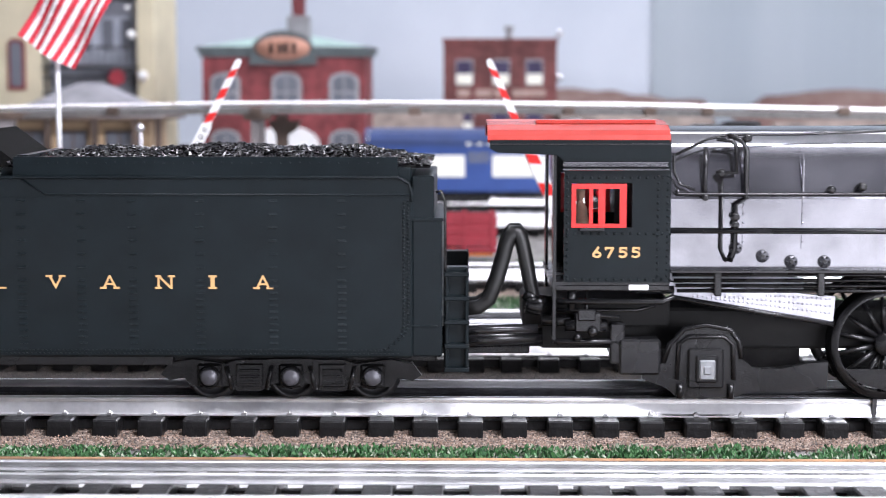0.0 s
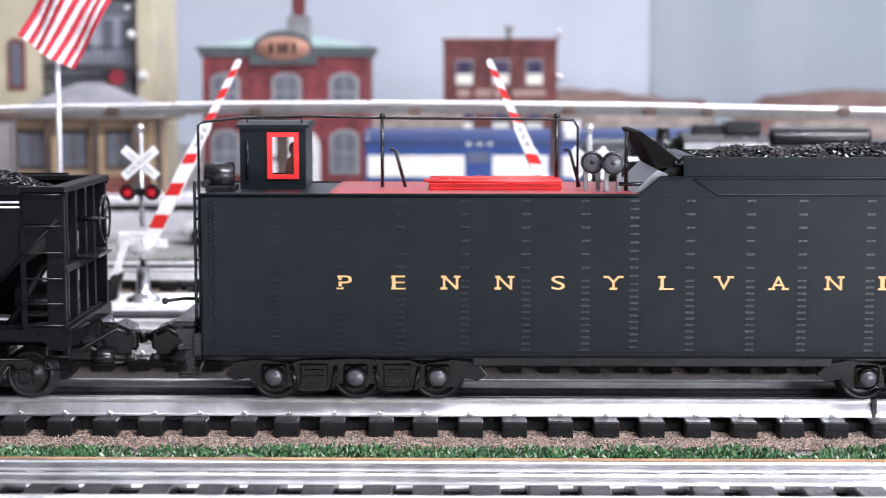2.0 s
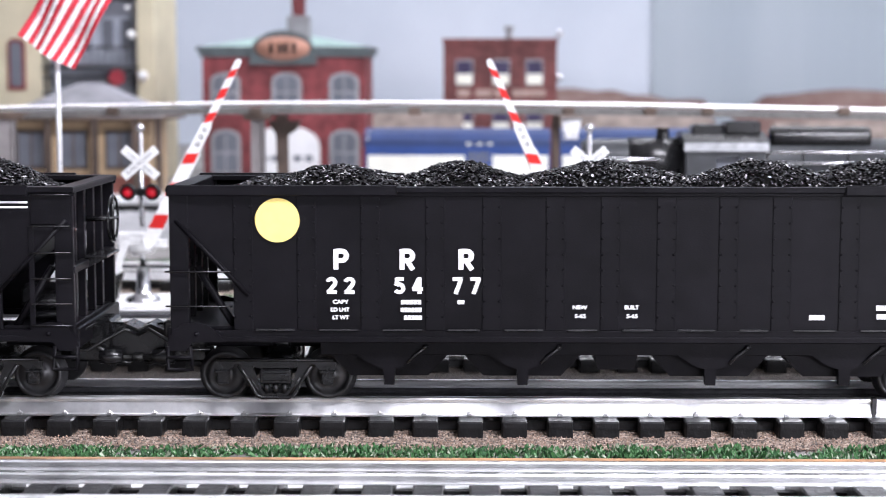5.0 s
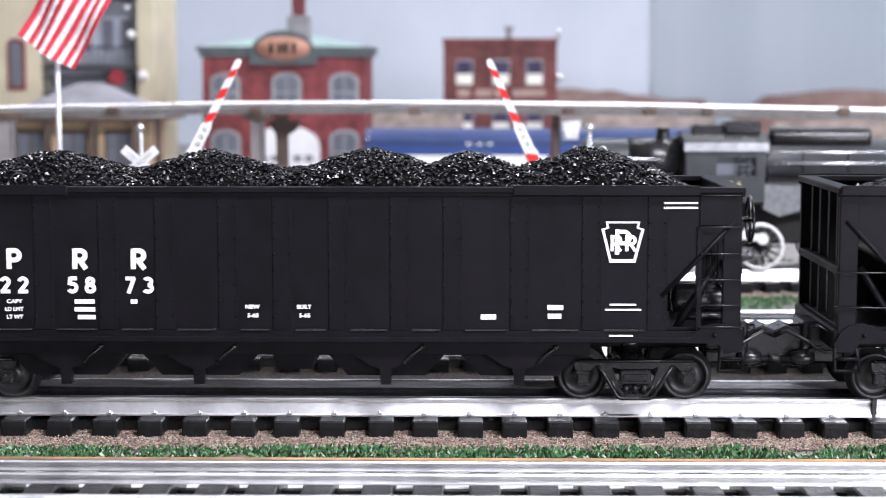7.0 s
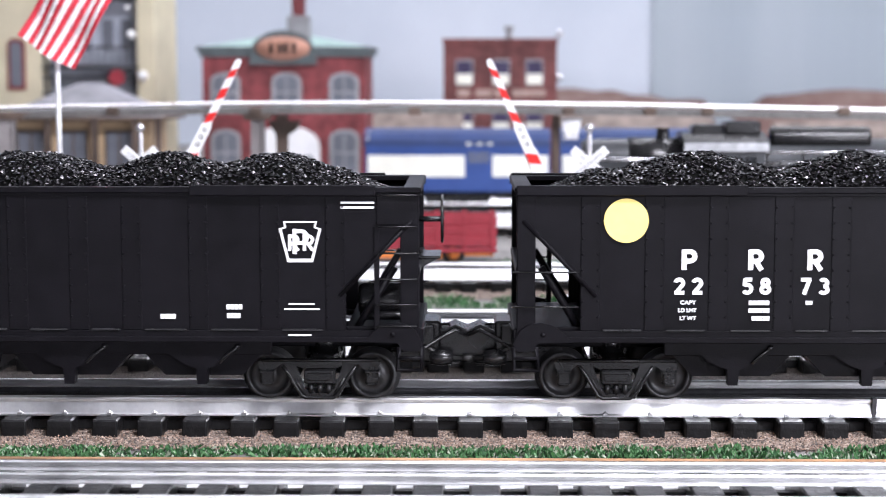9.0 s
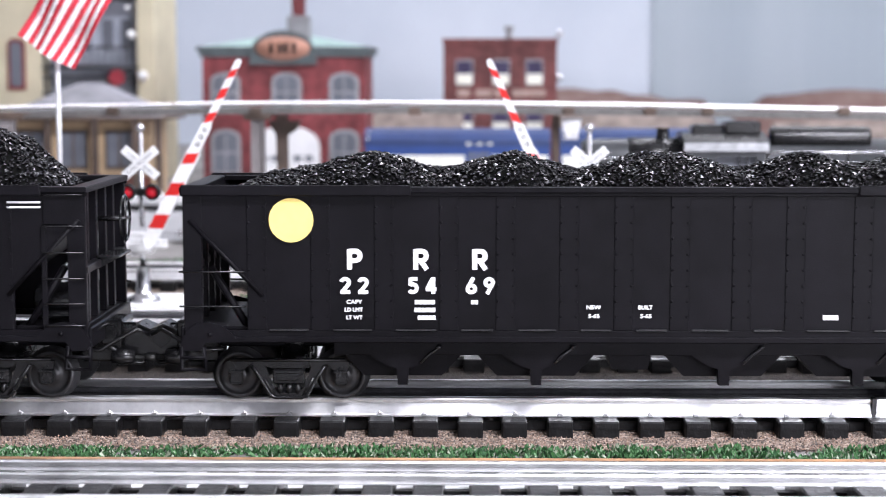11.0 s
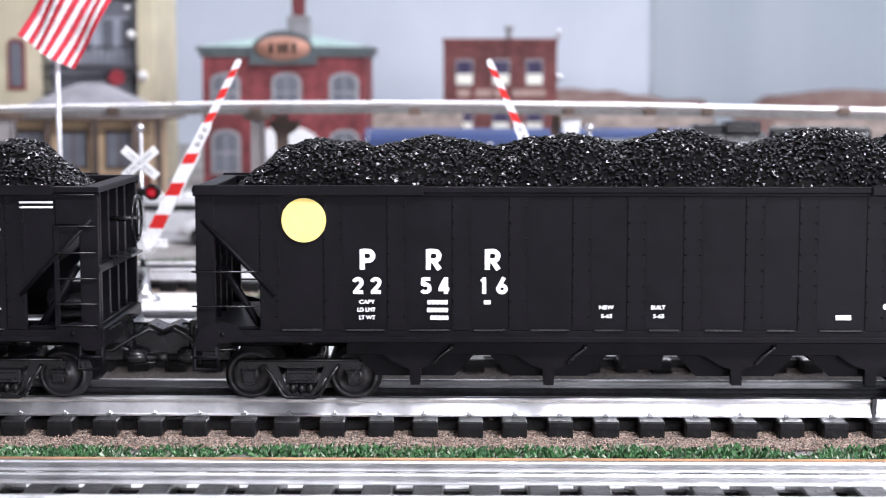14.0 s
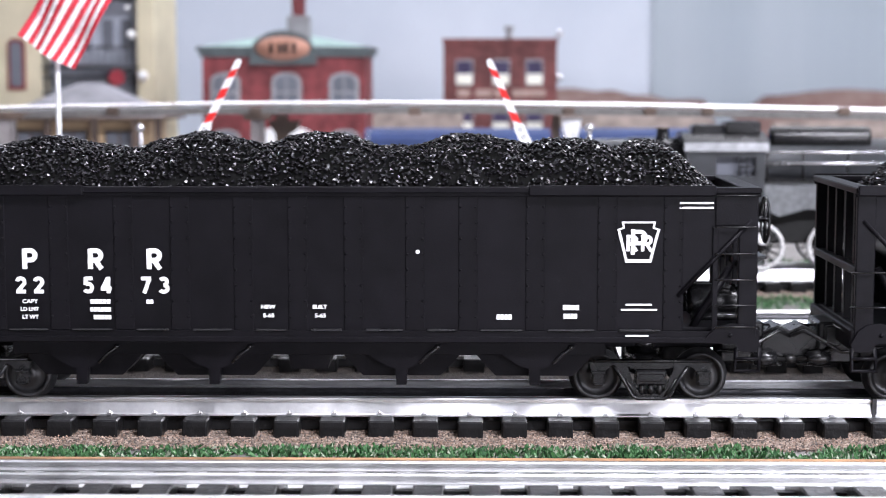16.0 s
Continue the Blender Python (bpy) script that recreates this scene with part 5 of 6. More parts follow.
SLATE = mat("grey_slate", (0.22, 0.22, 0.24), 0.7, 0, 0.12, 60)
TAN = mat("tan_board", (0.50, 0.36, 0.22), 0.7, 0, 0.1, 40)
BROWN = mat("brown_timber", (0.10, 0.07, 0.055), 0.7, 0, 0.2, 60)
STEELGREY = mat("grey_girder", (0.26, 0.24, 0.24), 0.5, 0.2, 0.15, 60)
BLUE = mat("coach_blue", (0.034, 0.075, 0.25), 0.35, 0, 0.06, 60)
BLUEDARK = mat("coach_roof_blue", (0.025, 0.05, 0.15), 0.4, 0, 0.08, 60)
IVORY = mat("ivory_panel", (0.85, 0.84, 0.74), 0.45, 0, 0.03, 60)
ORANGE = mat("orange_chassis", (0.75, 0.24, 0.06), 0.4, 0, 0.05)
TOYRED = mat("toy_truck_red", (0.33, 0.04, 0.055), 0.4, 0, 0.06)
LENS = glow("red_lamp_lens", (0.75, 0.02, 0.04), 0.08)
LOCO2 = mat("switcher_grey", (0.05, 0.053, 0.058), 0.35, 0.2, 0.1, 100)


def arch(cx, z0, w, h, n=10):
    """Outline (x, z) of a round-headed opening."""
    r = w / 2
    pts = [(cx - r, z0), (cx + r, z0)]
    return pts + [(cx + r * math.cos(math.pi * i / n), z0 + h - r * 0.6 + r * 0.6 * math.sin(math.pi * i / n)) for i in range(n + 1)]


def crossing_signal(x, flip):
    """Crossbuck mast with two red lamps and a raised striped gate."""
    f = -1 if flip else 1
    sg = thing("crossing_signal", x, 285, GROUND, "white crossbuck signal with raised red and white gate", "crossing signal", "pair of crossing signals")
    part("base_slab", G().box(-22, 34, -12, 30, 0, 6, 0.8) if flip else G().box(-14, 38, -14, 28, 0, 6, 0.8), mat("white_base", (0.82, 0.82, 0.80), 0.6), sg, "white base slab")
    part("pedestal", G().lathe([(9, 6), (8.6, 8), (5, 9.4), (3.6, 11), (3.4, 24)], (0, 0, 0), 24, "z"), STEEL, sg, "silver round pedestal")
    part("mast", G().cyl((0, 0, 20), (0, 0, 92), 1.35, 12), STEEL, sg, "silver mast")
    part("finial", G().ball((0, 0, 95), 2.3, 12, 8).cyl((0, 0, 90), (0, 0, 94), 1.0, 8), STEEL, sg)
    for k, a, word in ((0, 40, "CROSSING"), (1, -40, "RAILROAD")):
        m = Matrix.Translation((0, -2.0 - k * 0.9, 77.4)) @ Matrix.Rotation(radians(a), 4, "Y")
        pl = part("crossbuck_board", G().box(-11.2, 11.2, -0.4, 0.4, -2.3, 2.3, 0.15).turned(m), WHITE, sg, "white crossbuck board")
        wd = lettering(word, 2.9, STONE, pl, (0, 0, 0), bold=0.02, wide=1.2)
        wd.matrix_basis = Matrix.Translation((0, -0.0026 - k * 0.0009, 0.0774)) @ Matrix.Rotation(radians(a), 4, "Y")
    part("lamp_bar", G().cyl((-6.2 * 1, -1.5, 62.6), (6.2, -1.5, 62.6), 0.9, 8).box(-2, 2, -3, 0, 60.6, 64.6, 0.3), BLACK, sg)
    for s in (-1, 1):
        lamp = part("signal_lamp", G().lathe([(4.3, 0.6), (4.3, 0), (3.0, -0.4), (2.9, 0.4)], (s * 6.2, -4, 62.6), 24).lathe([(2.9, 0.2), (2.8, 3), (0.1, 3.6)], (s * 6.2, -4, 62.6), 20)
                    .lathe([(2.9, -0.2), (3.1, -3.2)], (s * 6.2, -4, 62.6), 20), BLACK, sg, "black hooded signal lamp")
        part("lens", G().lathe([(2.7, -0.5), (2.2, -1.1), (0.1, -1.5)], (s * 6.2, -4, 62.6), 20), LENS, lamp, "red lamp lens")
    # gate mechanism and counterweight
    part("mechanism", G().box(-5, 12, -5, 3, 30, 41, 0.8).box(-8, 10, -7, -5.2, 35, 40, 0.6).box(2, 8, -6, 0, 41, 44, 0.6) if not flip else G().box(-12, 6, -5, 3, 31, 42, 0.8).box(-6, 14, -7, -5.2, 34, 39, 0.6), mat("white_casting", (0.8, 0.8, 0.8), 0.4), sg, "white gate mechanism housing")
    part("counterweight_arm", G().prism([(f * 5, 38), (f * 9, 38), (f * 14, 22), (f * 11, 20)], -8, -6.6), WHITE, sg)
    part("counterweight", G().prism([(f * 9, 22), (f * 15, 20), (f * 20, 8), (f * 17, 6), (f * 12, 8)], -9, -3), BLACK, sg, "black counterweight")
    # gate arm: tip, narrow striped part, lettered part, wide striped part
    tip = Vector((-51.6, 0, 130.0)) if not flip else Vector((52.2, 0, 130.0))
    foot = Vector((-9.0, 0, 37.0)) if not flip else Vector((4.5, 0, 37.0))
    d = tip - foot
    ln = d.length
    ang = math.atan2(d.x, d.z)
    m = Matrix.Translation(foot + Vector((0, -7, 0))) @ Matrix.Rotation(ang, 4, "Y")
    arm = part("gate_arm", G().prism([(-3.6, 0), (3.6, 0), (2.6, ln * 0.64), (1.9, ln * 0.655), (1.5, ln - 1.5), (0.7, ln), (-0.7, ln), (-1.5, ln - 1.5), (-1.9, ln * 0.655), (-2.6, ln * 0.64)], -0.6, 0.6)
               .box(-3.4, -2.8, 0, 3, 0, ln * 0.5).box(2.8, 3.4, 0, 3, 0, ln * 0.5).turned(m), WHITE, sg, "white raised gate arm")
    for a, b in ((0.08, 0.155), (0.26, 0.33), (0.434, 0.49), (0.66, 0.714), (0.785, 0.843), (0.90, 0.945)):
        def half(t):
            return 3.55 - 1.0 * t / 0.64 if t < 0.64 else 1.85 - 0.4 * (t - 0.655) / 0.345
        w0, w1 = half(a), half(b)
        sl = 1.6 * f
        part("red_stripe", G().prism([(-w0, ln * a + sl), (w0, ln * a - sl), (w1, ln * b - sl), (-w1, ln * b + sl)], -0.7, -0.5).turned(m), RED, arm, "red stripe")
    for t in (0.54, 0.58, 0.62):
        part("arm_mark", G().lathe([(0.7, 0), (1.25, 0)], (0, -0.66, ln * t), 12).turned(m), BLACK, arm)
    part("gate_knee", G().tube([(foot.x, -7, foot.z + 1), (foot.x * 0.7, -7, foot.z - 3), (f * 4, -7, 33)], 3.0, 8), WHITE, sg)
    return sg


crossing_signal(62.8, False)
crossing_signal(-166.2, True)


def flag():
    fl = thing("flagpole", -209.6, 292, GROUND, "white flagpole with a hanging striped flag", "flagpole")
    part("pole", G().cyl((0, 0, 0), (0, 0, 190), 1.5, 12, 1.2), mat("pole_white", (0.8, 0.8, 0.82), 0.3, 0.3), fl)
    part("pole_foot", G().lathe([(7, 0), (6, 3), (2, 5)], (0, 0, 0), 16, "z"), STONE, fl)
    a, b = Vector((-18.4, 0, 142.4)), Vector((10.0, 0, 124.8))
    up = Vector((14.2, 0, 23.8))
    cloth = mat("flag_white", (0.80, 0.78, 0.78), 0.8)
    cr = mat("flag_red", (0.55, 0.03, 0.05), 0.8)
    nb = mat("flag_blue", (0.03, 0.05, 0.2), 0.8)
    n = 12
    for i in range(13):
        vs = []
        for k in range(n + 1):
            for e in (0, 1):
                t = (i + e) / 13
                p = a.lerp(b, t) + up * (2.4 * k / n)
                y = -7 + 3.4 * math.sin(t * 9 + k * 0.35) + 1.5 * math.sin(k * 0.8)
                p = p + Vector((0, 0, -1.6 * math.sin(t * 3.1)))
                vs.append((p.x, y, p.z))
        vs += [(p[0], p[1] + 0.5, p[2]) for p in vs]
        o = 2 * (n + 1)
        fs = []
        for k in range(n):
            q = (2 * k, 2 * k + 1, 2 * k + 3, 2 * k + 2)
            fs += [q, tuple(j + o for j in q[::-1])]
        for k in range(n):
            fs += [(2 * k, 2 * k + 2, 2 * k + 2 + o, 2 * k + o), (2 * k + 1, 2 * k + 1 + o, 2 * k + 3 + o, 2 * k + 3)]
        part("flag_stripe", G().add(vs, fs, True), cr if i % 2 == 0 else cloth, fl, "red flag stripe" if i % 2 == 0 else "white flag stripe")
    vs = []
    for k in range(2):
        for e in range(2):
            p = a.lerp(b, e * 7 / 13) + up * (1.5 + 0.9 * k)
            vs.append((p.x, -12, p.z))
    part("flag_canton", G().add(vs, [(0, 1, 3, 2)]), nb, fl)


flag()


def elevated_track():
    et = thing("elevated_track", 0, 545, 0, "silver elevated track on grey steel columns", "elevated track", kind="structure")
    line = [(-900, 120, 84), (-560, 40, 85.0), (-315, 6, 86.5), (-170, 0, 89.4), (-15, 0, 90.2), (120, 0, 88.6), (282, 0, 85.4), (900, 0, 80)]
    for dy in (0, 16, 32):
        part("rail", G().tube([(x, y + dy, z) for x, y, z in line], 1.15, 8), RAIL, et, "shiny silver rail")
    bed = G()
    for (xa, ya, za), (xb, yb, zb) in zip(line[:-1], line[1:]):
        bed.add([(xa, ya - 5, za - 2.4), (xb, yb - 5, zb - 2.4), (xb, yb + 38, zb - 2.4), (xa, ya + 38, za - 2.4), (xa, ya - 5, za - 6.6), (xb, yb - 5, zb - 6.6), (xb, yb + 38, zb - 6.6), (xa, ya + 38, za - 6.6)],
                [(0, 1, 2, 3), (4, 5, 6, 7), (0, 1, 5, 4), (3, 2, 6, 7), (0, 3, 7, 4), (1, 2, 6, 5)])
    part("track_bed", bed, mat("grey_track_bed", (0.13, 0.125, 0.12), 0.6), et, "grey track bed")
    for x in (-235, -140, -34, 68, 122, 160, 250):
        part("joint_block", G().box(x - 4, x + 4, -7, -3, 82.5, 87.5, 0.6), BROWN, et)
    for x, y, w in ((-310, 4, 14), (-139, 0, 9)):
        col = part("column", G().box(x - w / 2, x + w / 2, y - 2, y + 2, GROUND, 82, 0.5).box(x - w / 2, x - w / 2 + 1.4, y - 4, y + 4, GROUND, 82, 0.2).box(x + w / 2 - 1.4, x + w / 2, y - 4, y + 4, GROUND, 82, 0.2), STEELGREY, et, "grey steel column")
        part("column_head", G().box(x - w, x + w, y - 5, y + 5, 79, 84, 0.6).box(x - w * 1.3, x + w * 1.3, y - 4, y + 4, 82, 84, 0.4), BROWN, col)
    col = part("column", G().prism([(-129, 82), (-121, 82), (-120.5, 40), (-118, GROUND), (-130, GROUND), (-128, 40)], 14, 20), BROWN, et, "dark brown trestle column")
    part("column_head", G().prism([(-134, 78), (-112, 78), (-115, 72), (-121, 68), (-128, 68)], 12, 22), BROWN, col)
    col = part("column", G().box(58, 63, 6, 12, GROUND, 82, 0.5), BROWN, et, "dark brown trestle column")
    part("column_lamp", G().prism([(64, 80), (77, 80), (75, 69), (66, 69)], 0, 8).box(66, 75, 0, 8, 66, 69, 0.5), mat("lamp_housing", (0.7, 0.7, 0.72), 0.4), col, "pale lamp housing")


elevated_track()


def switcher():
    lo = thing("parked_locomotive", 0, 384.8, 0, "parked grey steam locomotive with white wheel tyres", "locomotive")
    w = 19.5
    part("boiler", G().lathe([(0.1, 66), (11.5, 66), (12.6, 70), (12.6, 260), (0.1, 261)], (0, 0, 60.5), 32, "x"), LOCO2, lo)
    part("smokebox_band", G().lathe([(12.8, 92), (13.3, 92), (13.3, 121), (12.8, 121)], (0, 0, 60.5), 32, "x"), BLACK, lo)
    part("chimney", G().lathe([(5.5, 70), (4, 73), (3.4, 78), (4, 79)], (112, 0, 0), 18, "z"), BLACK, lo)
    cab = part("cab", G().box(123, 124, -w, w, 38, 71), LOCO2, lo, "grey centre cab")
    for b in ((124, 140, -w, -w + 1, 38, 71), (162, 166, -w, -w + 1, 38, 71), (140, 162, -w, -w + 1, 38, 53), (140, 162, -w, -w + 1, 63.5, 71), (124, 166, w - 1, w, 38, 53), (124, 166, w - 1, w, 63.5, 71), (124, 140, w - 1, w, 53, 63.5), (166, 167, -w, w, 38, 71)):
        part("wall_panel", G().box(*b), LOCO2, cab)
    part("eaves_band", G().box(121.5, 168.5, -w - 2.2, -w - 0.2, 66.5, 71.5, 0.4), mat("pale_eaves", (0.45, 0.46, 0.48), 0.35, 0.3), cab, "pale grey band under the cab roof")
    part("cab_roof", G().prism([(-w - 1.6, 70.4), (-w - 1.6, 72), (-10, 76), (0, 77), (10, 76), (w + 1.6, 72), (w + 1.6, 70.4)], 121.5, 168.5, "x"), BLACK, cab)
    f = G().box(152, 153, -w - 0.3, -w + 0.8, 53, 63.5).box(156.4, 157.4, -w - 0.3, -w + 0.8, 53, 63.5).box(152, 162, -w - 0.3, -w + 0.8, 57.6, 58.6)
    part("window_bar", f, BLACK, cab)
    part("window_pane", G().box(140, 162, -w + 4, -w + 5, 53, 63.5), GLASS, cab)
    lettering("631", 9.0, mat("pale_yellow", (0.8, 0.72, 0.3), 0.5), lo, (148, -w - 0.2, 46.0), bold=0.1)
    part("roof_box", G().box(128, 145, -8, 8, 75, 81, 0.8).box(146, 166, -10, 6, 76, 83, 0.8), BLACK, lo)
    part("dome", G().lathe([(0.1, 172), (6, 172), (6.5, 174), (6.5, 226), (6, 228), (0.1, 228)], (0, -4, 73.5), 20, "x"), BLACK, lo)
    part("walkway", G().box(66, 123, -w, w, 45.5, 47.5, 0.3).box(167, 262, -w, w, 49.5, 51.5, 0.3), BLACK, lo)
    for z in (60, 66):
        part("handrail", G().cyl((167, -w, z), (240, -w, z), 0.8, 8), STEEL, lo, "bright handrail")
    part("handrail", G().cyl((72, -w + 1, 62), (108, -w + 1, 62), 1.0, 8), STEEL, lo)
    for x in (168, 188, 213, 238):
        part("rail_post", G().cyl((x, -w, 50), (x, -w, 67), 0.7, 6), BLACK, lo)
    part("firebox_side", G().prism([(167, 49), (240, 49), (240, 35), (190, 34), (176, 30), (167, 34)], -17, 17), GREY, lo, "light grey firebox side")
    part("main_frame", G().box(70, 260, -10, 10, 14, 37, 1), DARK, lo)
    part("cylinder", G().lathe([(0.1, 82), (7.4, 82), (7.4, 106), (0.1, 106)], (0, -15, 39.5), 20, "x").lathe([(0.1, 80), (6.4, 80), (6.4, 107), (0.1, 107)], (0, -15, 24), 20, "x"), LOCO2, lo)
    me = G()
    r = 13.2
    for s in (-1, 1):
        for k in range(14):
            a = 2 * math.pi * k / 14
            me.tube([(2 * math.cos(a), -17 * s, 2 * math.sin(a)), ((r - 1) * math.cos(a), -17 * s, (r - 1) * math.sin(a))], 0.7, 5)
        me.lathe([(0.1, -18.6 * s), (3, -18.6 * s), (3, -15 * s)], (0, 0, 0), 16)
    me = me.mesh("drive_wheel", TRUCK)
    ty = [G().lathe([(r - 1.6, -18.4 * q), (r - 0.9, -18.8 * q), (r, -18.4 * q), (r, -15 * q), (r - 1.6, -15 * q), (r - 1.6, -18.4 * q)], (0, 0, 0), 40).mesh("tyre", WHITE) for q in (-1, 1)]
    for x in (127, 165.6, 205):
        dw = part("drive_wheel", me, TRUCK, lo, "black spoked wheel with white tyre", (x, 0, r))
        for me_tyre in ty:
            part("tyre", me_tyre, WHITE, dw, "white wheel tyre")
    for x in (98, 236):
        part("small_wheel", WHEELSET, WHEEL, lo, at=(x, 0, 8))
    part("main_rod", G().prism([(122, 22), (122, 26), (167, 20), (167, 16)], -22, -21).box(86, 124, -21.5, -20, 17, 20, 0.4).box(94, 124, -22, -20.5, 22.5, 25, 0.4).cyl((123, -23, 24.5), (123, -20, 24.5), 3, 12).cyl((166, -23, 18), (166, -20, 18), 3.2, 12), WHITE, lo, "pale bright main rod")


switcher()


def baggage_car(x, label):
    c = thing("baggage_car", x, 905 + 16.8, 0, label, "railway carriage", "parked blue carriages")
    w, L = 21.5, 82
    part("body", G().box(-L, L, -w, w, 5.2, 47, 0.8), BLUE, c)
    part("roof", G().prism([(-w - 0.6, 46), (-w, 51), (-w + 5, 57), (-8, 60.6), (0, 61.2), (8, 60.6), (w - 5, 57), (w, 51), (w + 0.6, 46)], -L - 0.5, L + 0.5, "x"), BLUEDARK, c, "dark blue rounded roof")
    for a, b in ((-79.5, 6.5), (31, 80)):
        part("ivory_panel", G().box(a, b, -w - 0.4, -w + 0.2, 18.6, 37.8, 0.1), IVORY, c, "wide ivory panel")
    d = part("sliding_door", G().box(8, 29.5, -w - 0.6, -w + 0.3, 7, 45, 0.2), BLUE, c)
    for i in range(4):
        part("door_window", G().box(10 + i * 4.7, 13.2 + i * 4.7, -w - 0.9, -w, 31, 41, 0.1), GLASS, d)
    g = G()
    for i in range(3):
        g.box(8 + i * 9, 13 + i * 9, -w - 0.5, -w, 46.0, 48.6)
    part("name_bar", g, IVORY, c, "pale lettering bars")
    # small bright balls in place of highlights on the roof corner
    for z in (53, 58):
        part("corner_glint", G().ball((-L + 3, -w + (1 if z == 53 else 6), z - 1), 1.9, 10, 6), STEEL, c, "bright bead for a highlight on the roof corner")
    part("underframe", G().box(-L + 3, L - 3, -10, 10, -0.5, 5.4, 0.5).box(-30, 30, -18, 18, -6, 5, 2), BLACK, c)
    for k in (-56, 56):
        t = part("truck", G().box(k - 22, k + 22, -21, -18, 0, 6, 1).box(k - 22, k + 22, 18, 21, 0, 6, 1).box(k - 5, k + 5, -18, 18, 1, 5), BLACK, c)
        for e in (-14, 14):
            part("wheelset", WHEELSET, WHEEL, t, at=(k + e, 0, 8))


baggage_car(-7.5, "blue baggage car with ivory panels parked on the far track")
baggage_car(165, "blue baggage car with ivory panels parked on the far track")


def toy_truck():
    c = thing("stake_truck", 0, 512, GROUND, "old red stake-bed truck with orange chassis", "truck")
    part("hood", G().prism([(-80, 12), (-80, 22), (-77, 26), (-62, 28), (-62, 12)], -9, 9), TOYRED, c, "red hood")
    part("grille", G().box(-81.5, -80, -8, 8, 12, 23, 0.4), STEEL, c)
    part("cab", G().prism([(-62, 10), (-62, 28), (-58, 42), (-42, 42), (-41, 28), (-41, 10)], -12, 12), TOYRED, c, "red cab")
    part("cab_window", G().prism([(-58, 29), (-56, 39), (-45, 39), (-44, 29)], -12.5, 12.5), GLASS, c)
    part("bed_floor", G().box(-40, 20, -15, 15, 8, 11, 0.4), TOYRED, c)
    for s in (-1, 1):
        for z in (15, 22, 29):
            part("bed_plank", G().box(-40, 20, s * 15, s * 14, z - 2.6, z + 2.8, 0.3), TOYRED, c)
        for x in (-38, -19, -1, 17):
            part("bed_stake", G().box(x - 1.2, x + 1.2, s * 15.8, s * 14.6, 8, 33.5, 0.2), TOYRED, c)
        part("fender", G().tube([(-84, s * 12, 8), (-80, s * 12, 14), (-73, s * 12, 17), (-66, s * 12, 13), (-62, s * 12, 7)], 3.2, 8), ORANGE, c, "orange fender")
        part("headlamp", G().ball((-80, s * 9, 20), 2.8, 10, 8), STEEL, c)
    part("chassis", G().box(-80, 18, -8, 8, 5, 9, 0.6).box(-62, -6, -13, -9, 4, 8, 0.5).box(-6, 16, -14, -10, 6, 9, 0.5), ORANGE, c, "orange chassis")
    tyre = G().lathe([(4.2, -2), (7, -2.2), (7.6, 0), (7, 2.2), (4.2, 2), (4.2, -2)], (0, 0, 0), 24).mesh("tyre", RUBBER)
    hub = G().lathe([(0.1, -1.6), (4.2, -1.2), (4.2, 1.2), (0.1, 1.6)], (0, 0, 0), 18).mesh("rim", ORANGE)
    for x in (-72, -8):
        for y in (-12, 12):
            w = part("wheel", tyre, RUBBER, c, "", (x, y, 7.6))
            part("rim", hub, ORANGE, w, "orange wheel disc")


toy_truck()


